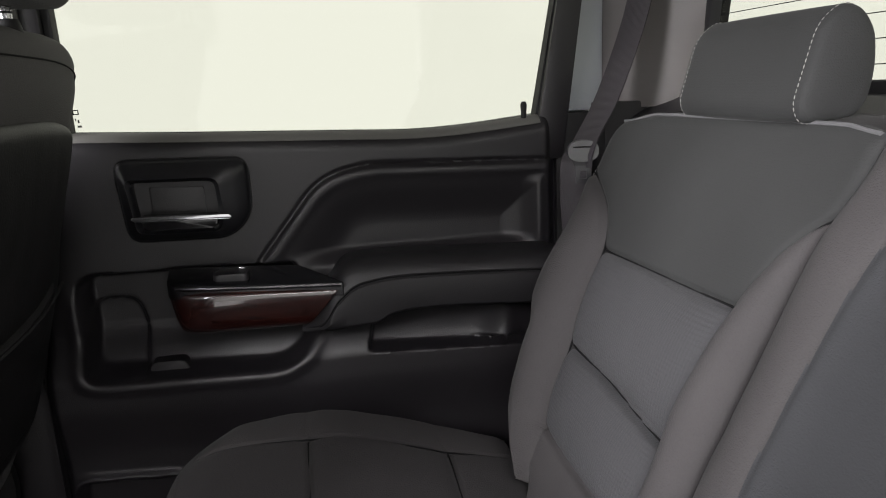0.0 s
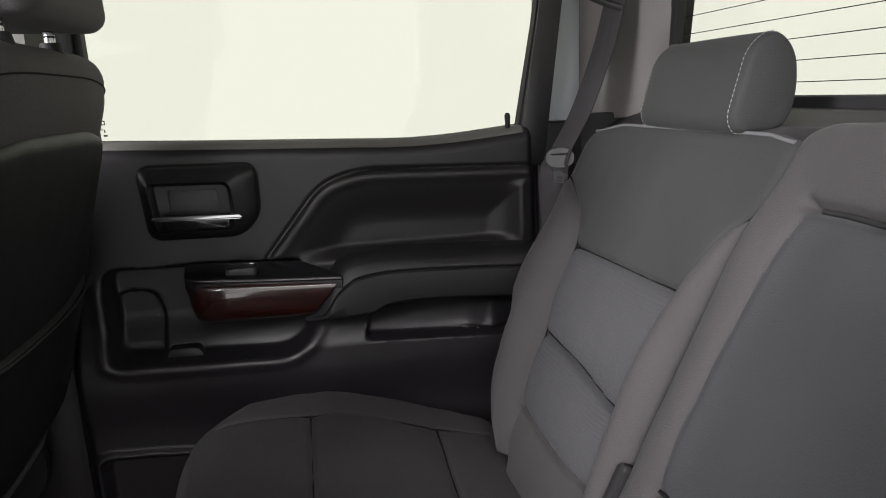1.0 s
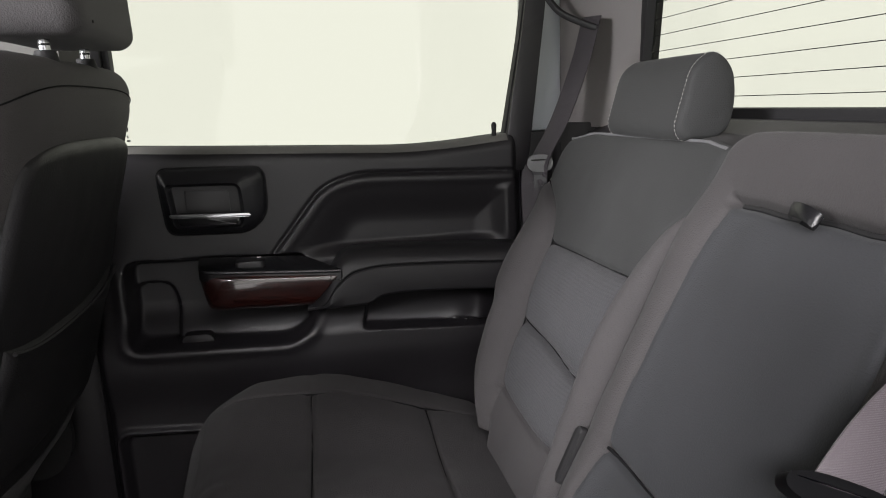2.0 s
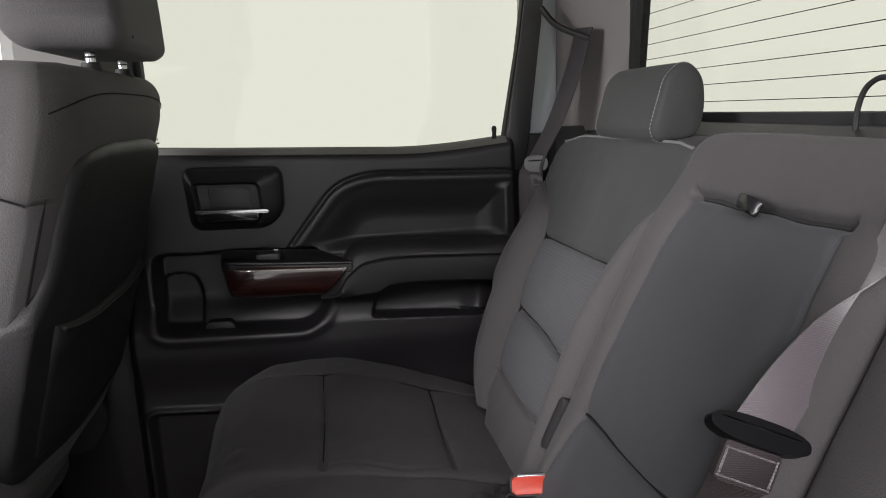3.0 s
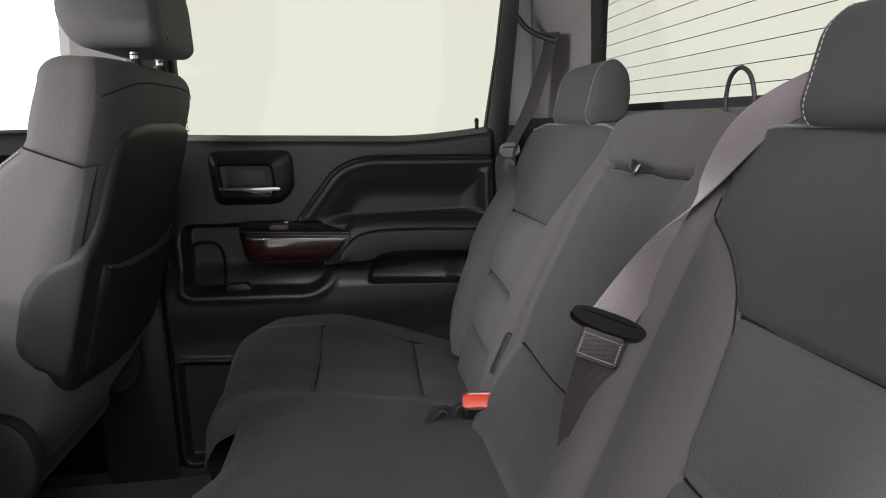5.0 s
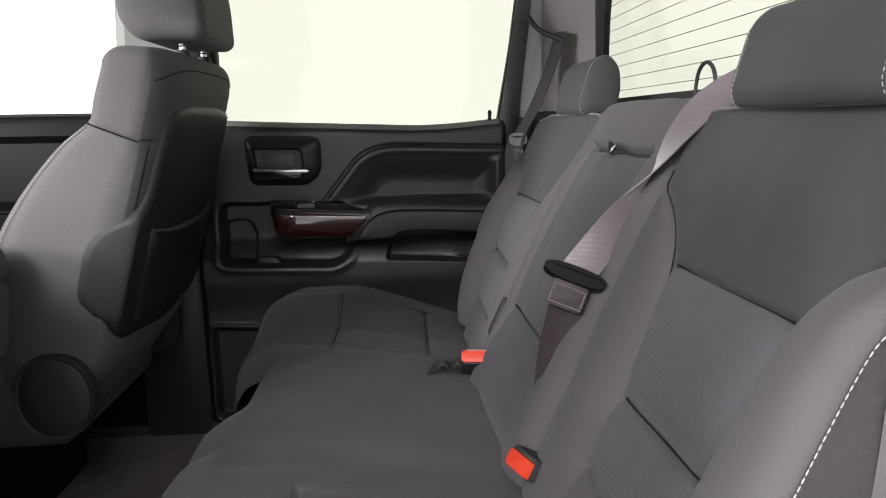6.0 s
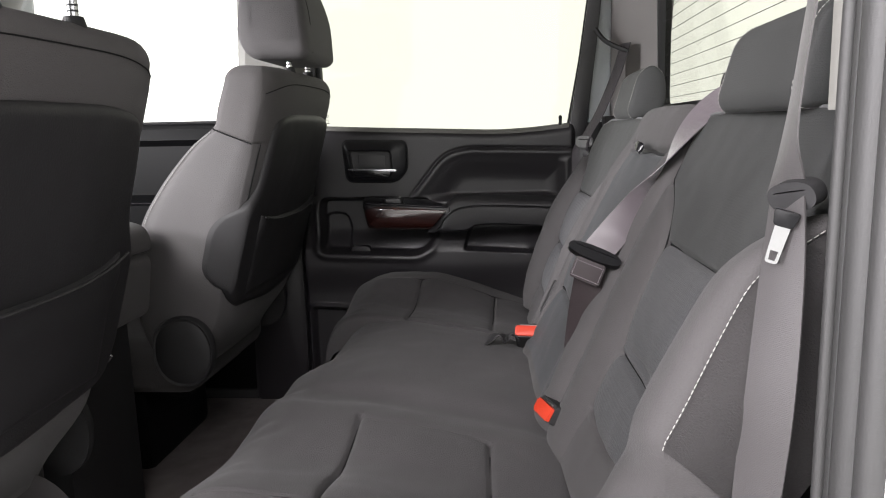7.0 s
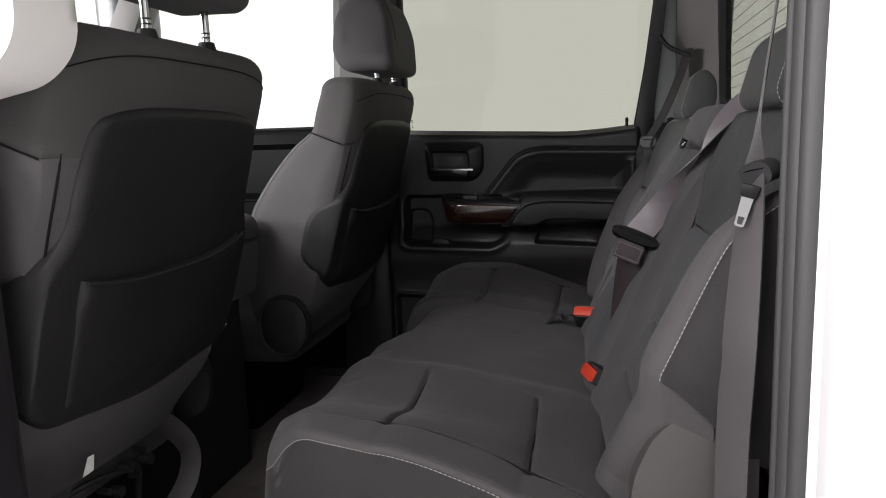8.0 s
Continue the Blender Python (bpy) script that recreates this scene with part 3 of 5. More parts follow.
def door_depth(x, z, sill):
    """How far the moulded door panel stands into the cab from its base plane (arrays)."""
    h = -(0.030 - np.sqrt(0.0009 - np.clip(z - sill + 0.030, 0, 0.0299) ** 2))
    d = inside(PAD, x, z)
    fade = step01((z - 1.175) / 0.03)
    h += fade * (-0.0045 * np.exp(-(d / 0.0035) ** 2) + 0.0042 * np.exp(-((d - 0.013) / 0.010) ** 2) - 0.024 * step01((d - 0.016) / 0.085))
    h += 0.012 * step01((x - 1.020) / 0.05) * step01((d - 0.02) / 0.02) * fade
    h += 0.036 * step01((1.108 - z) / 0.075)
    d = inside(POCKET, x, z)
    rim = step01((1.185 - z) / 0.03)
    h += rim * 0.006 * np.exp(-((d + 0.010) / 0.011) ** 2)
    h -= 0.048 * step01((d + 0.003) / 0.014)
    h -= 0.014 * step01((inside(CUP, x, z) + 0.002) / 0.007)
    h -= 0.030 * step01((inside(BIN, x, z) + 0.002) / 0.010)
    h += 0.024 * np.exp(-((x - 0.985 - 0.25 * (z - 1.06)) / 0.032) ** 2) * step01((inside(BIN, x, z) - 0.004) / 0.01)
    h -= 0.016 * step01((1.005 - z) / 0.10)
    d = inside(KICK, x, z)
    h += 0.009 * np.exp(-((d + 0.006) / 0.006) ** 2) - 0.02 * step01(d / 0.012)
    h -= 0.03 * step01((x - 1.065) / 0.025)
    h -= 0.02 * step01((0.285 - x) / 0.02)
    return h


def rear_door():
    ob = tagged(new("rear_door"), "closed dark grey moulded rear door with wood trim", "door", kind="structure")
    bm = bmesh.new()
    cols, n = 280, 270
    xs = [0.265 + (1.09 - 0.265) * i / cols for i in range(cols + 1)]
    X = np.array([xs] * (n + 1))
    sills = np.array([sill_z(x) for x in xs])
    Z = 0.60 + (sills[None, :] - 0.60) * (np.arange(n + 1) / n)[:, None]
    H = door_depth(X, Z, sills[None, :])
    grid = [[bm.verts.new((X[j, i], 0.80 - H[j, i], Z[j, i])) for i in range(cols + 1)] for j in range(n + 1)]
    for a, b in zip(grid, grid[1:]):
        for i in range(cols):
            bm.faces.new((a[i], a[i + 1], b[i + 1], b[i]))
    rim = grid[0] + [r[-1] for r in grid[1:]] + grid[-1][-2::-1] + [r[0] for r in grid[-2:0:-1]]
    back = [bm.verts.new((v.co.x, 0.875, v.co.z)) for v in rim]
    for i in range(len(rim)):
        bm.faces.new((rim[i], back[i], back[(i + 1) % len(rim)], rim[(i + 1) % len(rim)]))
    bm.faces.new(back[::-1])
    part("door_panel", bm, PLASTIC, ob, angle=60)
    part("outer_skin", prism([(0.25, 0.52), (1.12, 0.52), (1.12, 1.37), (0.25, 1.39)], lambda u, v, w: (u, 0.88 + w, v), 0.05, 0.0), PAINT, ob, "white painted outer skin")

    # window with its frame
    frame_out = [(0.30, 1.32), (1.104, 1.32), (1.138, 1.62), (1.168, 1.93), (0.30, 1.93)]
    frame_in = [(0.335, 1.362), (1.056, 1.362), (1.093, 1.58), (1.135, 1.89), (0.335, 1.89)]
    part("window_frame", ring(rounded(frame_out, 0.01, 2), rounded(frame_in, 0.012, 2), lambda u, v, w: (u, 0.815 + w - 0.05 * (v - 1.4), v), 0.04, 0.006), PLASTIC, ob, "dark upright window frame")
    part("window_seal", ring(rounded([(x + (0.004 if x > 0.7 else -0.004), z) for x, z in frame_in], 0.012, 2), rounded([(x - (0.004 if x > 0.7 else -0.012), z + (0.002 if z < 1.5 else -0.01)) for x, z in frame_in], 0.01, 2),
                             lambda u, v, w: (u, 0.825 + w - 0.05 * (v - 1.4), v), 0.025, 0.003), BLACK, ob, "black rubber glass seal")
    face_glass = lambda u, v, w: Vector((u, 0.8395 + w - 0.05 * (v - 1.4), v))
    pane = part("pane", prism([(0.31, 1.37), (1.07, 1.37), (1.14, 1.91), (0.31, 1.91)], lambda u, v, w: (u, 0.842 + w - 0.05 * (v - 1.4), v), 0.005, 0), TINT, ob)
    # etched mark in the glass's lower corner: a small frame and unreadable bars
    mark = part("glass_mark", ring([Vector(p) for p in ((0.350, 1.433), (0.3585, 1.433), (0.3585, 1.4405), (0.350, 1.4405))], [Vector(p) for p in ((0.3515, 1.4345), (0.357, 1.4345), (0.357, 1.439), (0.3515, 1.439))], face_glass, 0.0004, 0), SEAM, ob, "small dark glass mark")
    for x0, x1, z0, z1 in ((0.352, 0.3535, 1.424, 1.428), (0.3555, 0.3575, 1.421, 1.426), (0.354, 0.360, 1.4145, 1.4175)):
        part("mark_bar", prism([(x0, z0), (x1, z0), (x1, z1), (x0, z1)], face_glass, 0.0004, 0), GREY, mark)
    part("belt_seal", tube([(x, 0.8345, sill_z(x) - 0.0016) for x in [0.3 + 0.02 * i for i in range(38)]], 0.0032, 6), BLACK, ob, "black wiper strip under the glass")
    # added grey strip: paints the window's light on the sill's rounded top
    secs = []
    for i in range(39):
        x = 0.30 + 0.02 * i
        arc = [(0.830 - (0.0308 * math.cos(radians(a))), sill_z(x) - 0.030 + 0.0308 * math.sin(radians(a))) for a in (36, 42, 50, 60, 70, 80, 88)]
        secs.append([Vector((x, y, z)) for y, z in arc + [(0.832, sill_z(x) - 0.004), (0.812, sill_z(x) - 0.016)]])
    part("sill_sheen", loft(secs), GREY, ob, "added pale strip for window light on the door sill")
    bm = tube([(1.036, 0.822, 1.385), (1.037, 0.822, 1.400), (1.037, 0.822, 1.412), (1.037, 0.822, 1.417)], [0.0055, 0.0045, 0.0055, 0.003], 10)
    part("lock_knob", bm, BLACK, ob)

    # inside handle
    face = lambda y0: (lambda u, v, w: (u, y0 + w, v))
    shape = lambda pts, r: rounded(pts, r, 7)
    rim_out = shape([(0.404, 1.365), (0.594, 1.359), (0.595, 1.272), (0.561, 1.239), (0.414, 1.243)], [0.022, 0.022, 0.03, 0.024, 0.022])
    rim_top = shape([(0.409, 1.360), (0.589, 1.354), (0.590, 1.274), (0.558, 1.244), (0.419, 1.248)], [0.020, 0.020, 0.03, 0.022, 0.020])
    lip = shape([(0.421, 1.338), (0.552, 1.334), (0.556, 1.276), (0.548, 1.254), (0.431, 1.257)], [0.010, 0.016, 0.01, 0.010, 0.012])
    well = shape([(0.428, 1.333), (0.546, 1.329), (0.549, 1.276), (0.542, 1.258), (0.435, 1.261)], [0.008, 0.012, 0.01, 0.008, 0.010])
    floor_in = shape([(0.446, 1.325), (0.531, 1.322), (0.531, 1.277), (0.531, 1.262), (0.446, 1.264)], [0.004, 0.004, 0.004, 0.004, 0.004])
    level = lambda line, y: [Vector((p.x, y, p.y)) for p in line]
    bez = part("handle_bezel", loft([level(rim_out, 0.808), level(rim_out, 0.794), level(rim_top, 0.787), level([a.lerp(b, 0.5) for a, b in zip(rim_top, lip)], 0.781), level(lip, 0.774), level(well, 0.779), level(well, 0.800), level(floor_in, 0.812)], cap=False), PEWTER, ob, "dark satin handle surround", angle=50)
    part("bezel_gap", tube([Vector((p.x, 0.7985, p.y)) for p in rim_out], 0.0026, 6, closed=True), BLACK, bez)
    part("well_floor", prism(well, face(0.8085), 0.006, 0), GUIDEBLACK, bez)
    part("lever_plate", prism(shape([(0.449, 1.323), (0.528, 1.320), (0.528, 1.277), (0.528, 1.266), (0.449, 1.268)], 0.004), face(0.798), 0.012, 0.002), PLASTIC, bez)
    part("lever", prism(rounded([(0.436, 1.283), (0.545, 1.279), (0.543, 1.258), (0.440, 1.261)], 0.004, 4), face(0.781), 0.024, 0.004), GLOSSY, bez, "black door lever")
    part("chrome_bar", prism(rounded([(0.425, 1.2840), (0.566, 1.2790), (0.567, 1.2725), (0.427, 1.2775)], 0.003, 4), face(0.767), 0.012, 0.0035, 3), CHROME, bez, "chrome strip on the lever")
    part("lock_dot", tube([(0.546, 0.784, 1.258), (0.546, 0.777, 1.258)], 0.006, 10), BLACK, bez)

    # armrest: padded body with a rounded front
    top = hermite((0.655, 1.106), (0.685, 1.145), (0.708, 1.177), (0.722, 1.194), (0.744, 1.203), (0.804, 1.2045), (0.91, 1.199), (1.07, 1.192))
    bot = hermite((0.652, 1.098), (0.70, 1.100), (0.765, 1.103), (0.792, 1.116), (0.83, 1.119), (1.07, 1.106))
    fold = hermite((0.655, 1.100), (0.684, 1.108), (0.712, 1.145), (0.747, 1.168), (0.799, 1.1745), (1.06, 1.163))
    secs, seam = [], []
    for i in range(61):
        x = 0.655 + 0.405 * i / 60
        zt, zb = top(x), bot(x)
        zm = min(fold(x), zt - 0.004)
        grow = smooth01((x - 0.640) / 0.06)
        yo = 0.785 - 0.079 * (0.62 + 0.38 * grow)
        sec = [(0.79, zb), (yo + 0.015, zb), (yo + 0.004, zb + 0.002), (yo, zb + 0.006), (yo - 0.003, (zb + zm) / 2), (yo - 0.001, zm - 0.004), (yo + 0.0025, zm), (yo + 0.001, zm + 0.003), (yo + 0.005, zm + (zt - zm) * 0.5),
               (yo + 0.014, zt - 0.007), (yo + 0.026, zt - 0.002), (yo + 0.045, zt), (0.80, zt - 0.004)]
        secs.append([Vector((x, y, z)) for y, z in sec])
        seam.append((x, yo + 0.0015, zm))
    arm = part("armrest", loft(secs), SOFT, ob, "dark padded armrest")
    part("armrest_seam", tube(seam[4:], 0.0011, 6), SEAM, arm)

    # wood trim under the switch plate
    trim = lambda u, v, h: Vector((u, 0.703 + 0.35 * max(0.0, 0.53 - u) ** 1.3 + 0.10 * (1.17 - v) + 5.0 * (v - 1.15) ** 2 - h, v))
    part("wood_trim", panel(trim, lambda v: 0.471 + 0.16 * (1.18 - v), lambda v: 0.664 + 0.88 * (v - 1.108), lambda q: 1.112 - 0.005 * q, lambda q: 1.180 - 0.013 * q, (0.026, 0.003, 0.026, 0.010), 40, 28, 0.05, (0, -1, 0), crumple=0.0003), WOOD, ob, "glossy red-brown wood trim")
    part("wood_edge", tube([(0.486, 0.708, 1.187), (0.54, 0.701, 1.184), (0.62, 0.700, 1.179), (0.717, 0.702, 1.173)], 0.0035, 8), GLOSSY, ob)
    out = rounded([(0.472, 0.712), (0.722, 0.706), (0.655, 0.786), (0.466, 0.786)], [0.02, 0.004, 0.01, 0.01], 5)
    plate = part("switch_plate", prism(out, lambda u, v, w: (u, v, 1.190 - 0.06 * (u - 0.47) + 0.13 * (v - 0.71) - w), 0.02, 0.004), GLOSSY, ob, "satin black window switch plate")
    part("window_switch", prism(rounded([(0.535, 0.726), (0.585, 0.726), (0.585, 0.755), (0.535, 0.755)], 0.008), lambda u, v, w: (u, v, 1.197 + 0.08 * (v - 0.726) - w), 0.012, 0.003), PLASTIC, plate)
    part("switch_light", box(bmesh.new(), (0.575, 0.745, 1.2005), (0.008, 0.003, 0.002), 0.0005), CHROME, plate)
    # speaker and cup recess at the foot of the pocket
    part("pocket_block", prism(rounded([(0.418, 1.052), (0.470, 1.052), (0.478, 1.032), (0.418, 1.032)], 0.008), face(0.790), 0.05, 0.007, 3), PLASTIC, ob)
    return ob


rear_door()


def front_door(side):
    ob = tagged(new("front_door"), "closed dark front door with an armrest ledge", "door", kind="structure")
    s = side
    prof = [(0.86, 0.55), (0.80, 0.56), (0.775, 0.70), (0.775, 1.0), (0.79, 1.06), (0.735, 1.10), (0.735, 1.19), (0.80, 1.215), (0.805, 1.36), (0.79, 1.378), (0.80, 1.41), (0.83, 1.425), (0.86, 1.425)]
    secs = [[Vector((x, s * (y + 0.0), z + 0.012 * (0.1 - x))) for y, z in prof] for x in (-1.05, -0.6, -0.2, 0.105)]
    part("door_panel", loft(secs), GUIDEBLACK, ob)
    part("ledge_strip", tube([(x, s * 0.733, 1.195 + 0.012 * (0.1 - x)) for x in (-0.95, -0.5, -0.1, 0.08)], 0.004, 6), GLOSSY, ob)
    part("outer_skin", box(bmesh.new(), (-0.47, s * 0.895, 0.95), (1.16, 0.05, 0.88), 0.02), PAINT, ob, "white painted outer skin")
    part("pane", prism([(-0.80, 1.40), (0.10, 1.40), (0.12, 1.93), (-0.45, 1.93)], lambda u, v, w: (u, s * (0.845 + w - 0.05 * (v - 1.4)), v), 0.005, 0), CLEAR, ob)
    part("belt_seal", tube([(x, s * 0.835, 1.428 + 0.012 * (0.1 - x)) for x in (-0.9, -0.4, 0.10)], 0.006, 6), BLACK, ob)
    return ob


front_door(1)
front_door(-1)
windscreen = structure(new("window_front"), "clear windscreen", "window")
part("pane", prism([(-0.74, 1.40), (0.74, 1.40), (0.66, 1.96), (-0.66, 1.96)], lambda u, v, w: (-1.05 + 0.55 * (v - 1.4) / 0.56 - w, u, v), 0.005, 0), CLEAR, windscreen)
dash = tagged(part("dashboard", prism(rounded([(-1.10, 0.85), (-0.62, 0.85), (-0.58, 1.15), (-0.68, 1.34), (-1.10, 1.38)], 0.06), lambda u, v, w: (u, -0.78 + w, v), 1.56, 0), PLASTIC), "dark moulded dashboard across the cab", "dashboard", kind="structure")


# ---- rear seats ----
X0, LEAN_K = 1.087, 0.47
SEAT_N = Vector((-1, 0, LEAN_K)).normalized()


def on_back(y, z, h=0.0):
    return Vector((X0 - 0.042 * y + LEAN_K * (z - 1.22), y + 0.010, z)) + SEAT_N * h


Y_B = hermite((0.90, 0.203), (1.05, 0.206), (1.20, 0.206), (1.30, 0.200), (1.345, 0.192), (1.41, 0.182))
Y_I = hermite((0.93, 0.255), (1.05, 0.272), (1.10, 0.274), (1.22, 0.263), (1.28, 0.240), (1.312, 0.214), (1.322, 0.200))
Y_O = hermite((0.93, 0.505), (1.00, 0.525), (1.10, 0.543), (1.22, 0.558), (1.262, 0.582), (1.292, 0.630), (1.312, 0.680))
Y_EF = hermite((0.90, 0.49), (0.94, 0.515), (0.975, 0.570), (1.0, 0.600), (1.03, 0.615), (1.07, 0.622), (1.102, 0.624), (1.116, 0.638), (1.135, 0.660), (1.17, 0.668), (1.22, 0.662), (1.257, 0.663), (1.31, 0.684), (1.36, 0.682), (1.395, 0.655))
Y_EW = hermite((0.93, 0.580), (1.00, 0.615), (1.05, 0.645), (1.09, 0.662), (1.14, 0.667), (1.22, 0.666), (1.257, 0.672), (1.31, 0.688), (1.36, 0.682), (1.395, 0.655))
Y_IW = hermite((0.93, 0.318), (1.05, 0.328), (1.138, 0.330), (1.20, 0.321), (1.24, 0.299), (1.27, 0.264), (1.292, 0.222), (1.304, 0.197), (1.322, 0.194))
BULGE = hermite((0.92, 0.024), (1.02, 0.034), (1.12, 0.036), (1.20, 0.030), (1.27, 0.016), (1.33, 0.0))


def back_h(u, z, gain, yi, ye):
    """Height of an outer seat's back above its base plane, u metres from the cab's middle."""
    h = 0.006 * math.sin(math.pi * smooth01((z - 0.98) / 0.45)) - 0.008 * math.exp(-((u - 0.43) / 0.09) ** 2) * smooth01((1.34 - z) / 0.08)
    yo, yin = Y_O(z), yi(z)
    if u > yo:
        s = (u - yo) / max(1e-4, ye(z) - yo)
        h += gain * BULGE(z) * math.sin(math.pi * min(1, 0.02 + s * 0.92)) ** 0.9
        if gain < 1:
            h += 0.030 * s * smooth01((z - 1.03) / 0.06) * smooth01((1.33 - z) / 0.10)
    elif u < yin:
        s = (yin - u) / max(1e-4, yin - Y_B(z))
        h += 0.75 * gain * BULGE(z) * math.sin(math.pi * min(1, 0.02 + s * 0.9)) ** 0.9
    # the three stuffed cushions of the insert
    else:
        q = math.sin(math.pi * min(1, max(0, (u - yin) / max(1e-4, yo - yin)))) ** 0.5
        for z0, z1, tall in ((0.985, 1.094, 0.014), (1.096, 1.222, 0.014)):
            if z0 < z < z1:
                h += tall * q * math.sin(math.pi * (z - z0) / (z1 - z0)) ** 0.6
    return h


def outer_back(seat, s):
    """The outer seat's backrest: two bolsters and three insert panels sewn over one form, the side, the top and the core; s: the cab's side."""
    gain, yi, ye = (1.0, Y_I, Y_EF) if s > 0 else (0.62, Y_IW, Y_EW)
    surf = lambda u, v, h: on_back(s * u, v, back_h(u, v, gain, yi, ye) + h)
    core = part("backrest", prism([(0.215, 0.915), (0.54, 0.915), (0.575, 1.10), (0.630, 1.33), (0.61, 1.380), (0.20, 1.380)], lambda u, v, w: on_back(s * u, v, -0.040 - w), 0.08, 0.015), CLOTH, seat)
    c = lambda v: (lambda q: v)
    z_up, z_low = 1.2235, (lambda q: 1.083 + 0.018 * q) if s > 0 else (lambda q: 1.081 - 0.002 * q)
    foot = lambda q: 0.998 - 0.012 * math.sin(math.pi * q)
    span = lambda z, q: yi(z) + (Y_O(z) - yi(z)) * q
    zs = lambda a, b, n: [a + (b - a) * i / n for i in range(n + 1)]
    sew_out = [(Y_O(z), z) for z in zs(0.998, 1.312, 40)] + [(0.686, 1.3135)]
    sew_in = [(yi(z), z) for z in zs(0.998, 1.322, 40)] + [(Y_B(1.322) - 0.002, 1.3235)]
    sew_up = [(span(z_up, q), z_up + 0.003 * (1 - q)) for q in zs(0, 1, 20)]
    sew_low = [(span(1.1, q), z_low(q)) for q in zs(0, 1, 20)]
    sew_foot = [(span(0.998, q), foot(q)) for q in zs(0, 1, 16)]
    seams = [(sew_out, 0.010, 0.0034), (sew_in, 0.006, 0.0042), (sew_up, 0.012, 0.0030), (sew_low, 0.015, 0.0032), (sew_foot, 0.013, 0.0045)]
    area_up = sew_up + [p for p in sew_out if p[1] > z_up] + [(0.70, 1.42), (0.15, 1.42)] + [p for p in reversed(sew_in) if p[1] > z_up + 0.004]
    area_mid = sew_low + [p for p in sew_out if z_low(1) < p[1] < z_up] + sew_up[::-1] + [p for p in reversed(sew_in) if z_low(0) < p[1] < z_up]
    area_low = sew_foot + [p for p in sew_out if foot(1) < p[1] < z_low(1)] + sew_low[::-1] + [p for p in reversed(sew_in) if foot(0) < p[1] < z_low(0)]
    area_out = sew_out + [(0.72, 1.30), (0.72, 0.998)]
    area_in = sew_in + [(0.10, 1.32), (0.10, 0.998)]
    upholstery(core, surf, Y_B, ye, c(0.90), lambda q: 1.402 - 0.012 * smooth01((q - 0.80) / 0.2) - 0.006 * smooth01((0.10 - q) / 0.10), (0.016, 0.024, 0.02, 0.016), seams,
               [("upper_panel", UPPER, "smooth dark upper panel", area_up), ("middle_panel", INSERT, "woven insert panel", area_mid), ("lower_panel", INSERT, "woven insert panel", area_low),
                ("outer_bolster", CLOTH, "", area_out), ("inner_bolster", CLOTH, "", area_in), ("foot_panel", CLOTH, "", None)],
               ns=190, nt=230, skirt=0.06, normal=SEAT_N, crumple=0.0016)
    for line, sink, r in ((sew_up, 0.0112, 0.0015), (sew_low, 0.0140, 0.0016), (sew_out[10:], 0.0092, 0.0013), (sew_in[24:], 0.0054, 0.0010)):
        part("seam", tube([surf(u, v, -sink) for u, v in line], r, 6), SEAM, core)
    # cloth over the top, behind the piping
    grid = []
    for i in range(31):
        u = Y_B(1.40) + 0.010 + (0.640 - Y_B(1.40)) * i / 30
        end = math.sin(math.pi * min(1, max(0, i / 30))) ** 0.35
        z = 1.399 - 0.012 * smooth01((i / 30 - 0.8) / 0.2) - 0.006 * smooth01((0.1 - i / 30) / 0.1)
        grid.append([surf(u, z, -0.008) + Vector((0.085 * q, 0, 0.011 * end * math.sin(math.pi * (0.08 + 0.72 * q)) - 0.002 + 0.0012 * noise.noise(Vector((u * 20, q * 2, s))))) for q in zs(0, 1, 10)])
    bm = bmesh.new()
    rows = [[bm.verts.new(p) for p in r] for r in grid]
    for a, b in zip(rows, rows[1:]):
        for j in range(10):
            bm.faces.new((a[j], a[j + 1], b[j + 1], b[j]))
    bmesh.ops.solidify(bm, geom=list(bm.faces), thickness=0.02)
    part("top_cover", bm, CLOTH, core)
    # side cover behind the bolster's stitched edge
    edge = lambda z: on_back(s * (ye(z) + 0.002), z, back_h(ye(z), z, gain, yi, ye) - 0.014)
    bm = bmesh.new()
    grid = []
    for i in range(33):
        t = i / 32
        row = []
        for j in range(15):
            q = j / 14
            low = 1.078 - 0.045 * smooth01(q * 1.05)
            z = low + (1.372 - low) * t
            swell = 0.017 * math.sin(math.pi / 2 * min(1, q / 0.3)) * (0.3 + 0.7 * smooth01((z - 1.06) / 0.09)) - 0.030 * max(0.0, q - 0.3) ** 2
            p = edge(z) + Vector((0, s * swell, 0)) - SEAT_N * 0.135 * q
            row.append(bm.verts.new(p))
        grid.append(row)
    for a, b in zip(grid, grid[1:]):
        for j in range(14):
            bm.faces.new((a[j], a[j + 1], b[j + 1], b[j]))
    bmesh.ops.solidify(bm, geom=list(bm.faces), thickness=0.012)
    part("side_panel", bm, CLOTH, core)
    part("stitching", stitches([edge(z) + Vector((0, s * 0.0035, 0)) + SEAT_N * 0.002 for z in zs(1.082, 1.355 if s > 0 else 1.345, 46)], 0.0062, 0.0047, 0.00062), THREAD, core, "pale contrast stitching")
    top = [(Y_B(1.40) + 0.012 + (0.640 - Y_B(1.40)) * i / 24, 1.399 - 0.012 * smooth01((i / 24 - 0.8) / 0.2) - 0.006 * smooth01((0.1 - i / 24) / 0.1)) for i in range(25)]
    part("piping", tube([surf(u, v, -0.0030) for u, v in top], 0.0024, 7), PIPING, core, "grey piping")
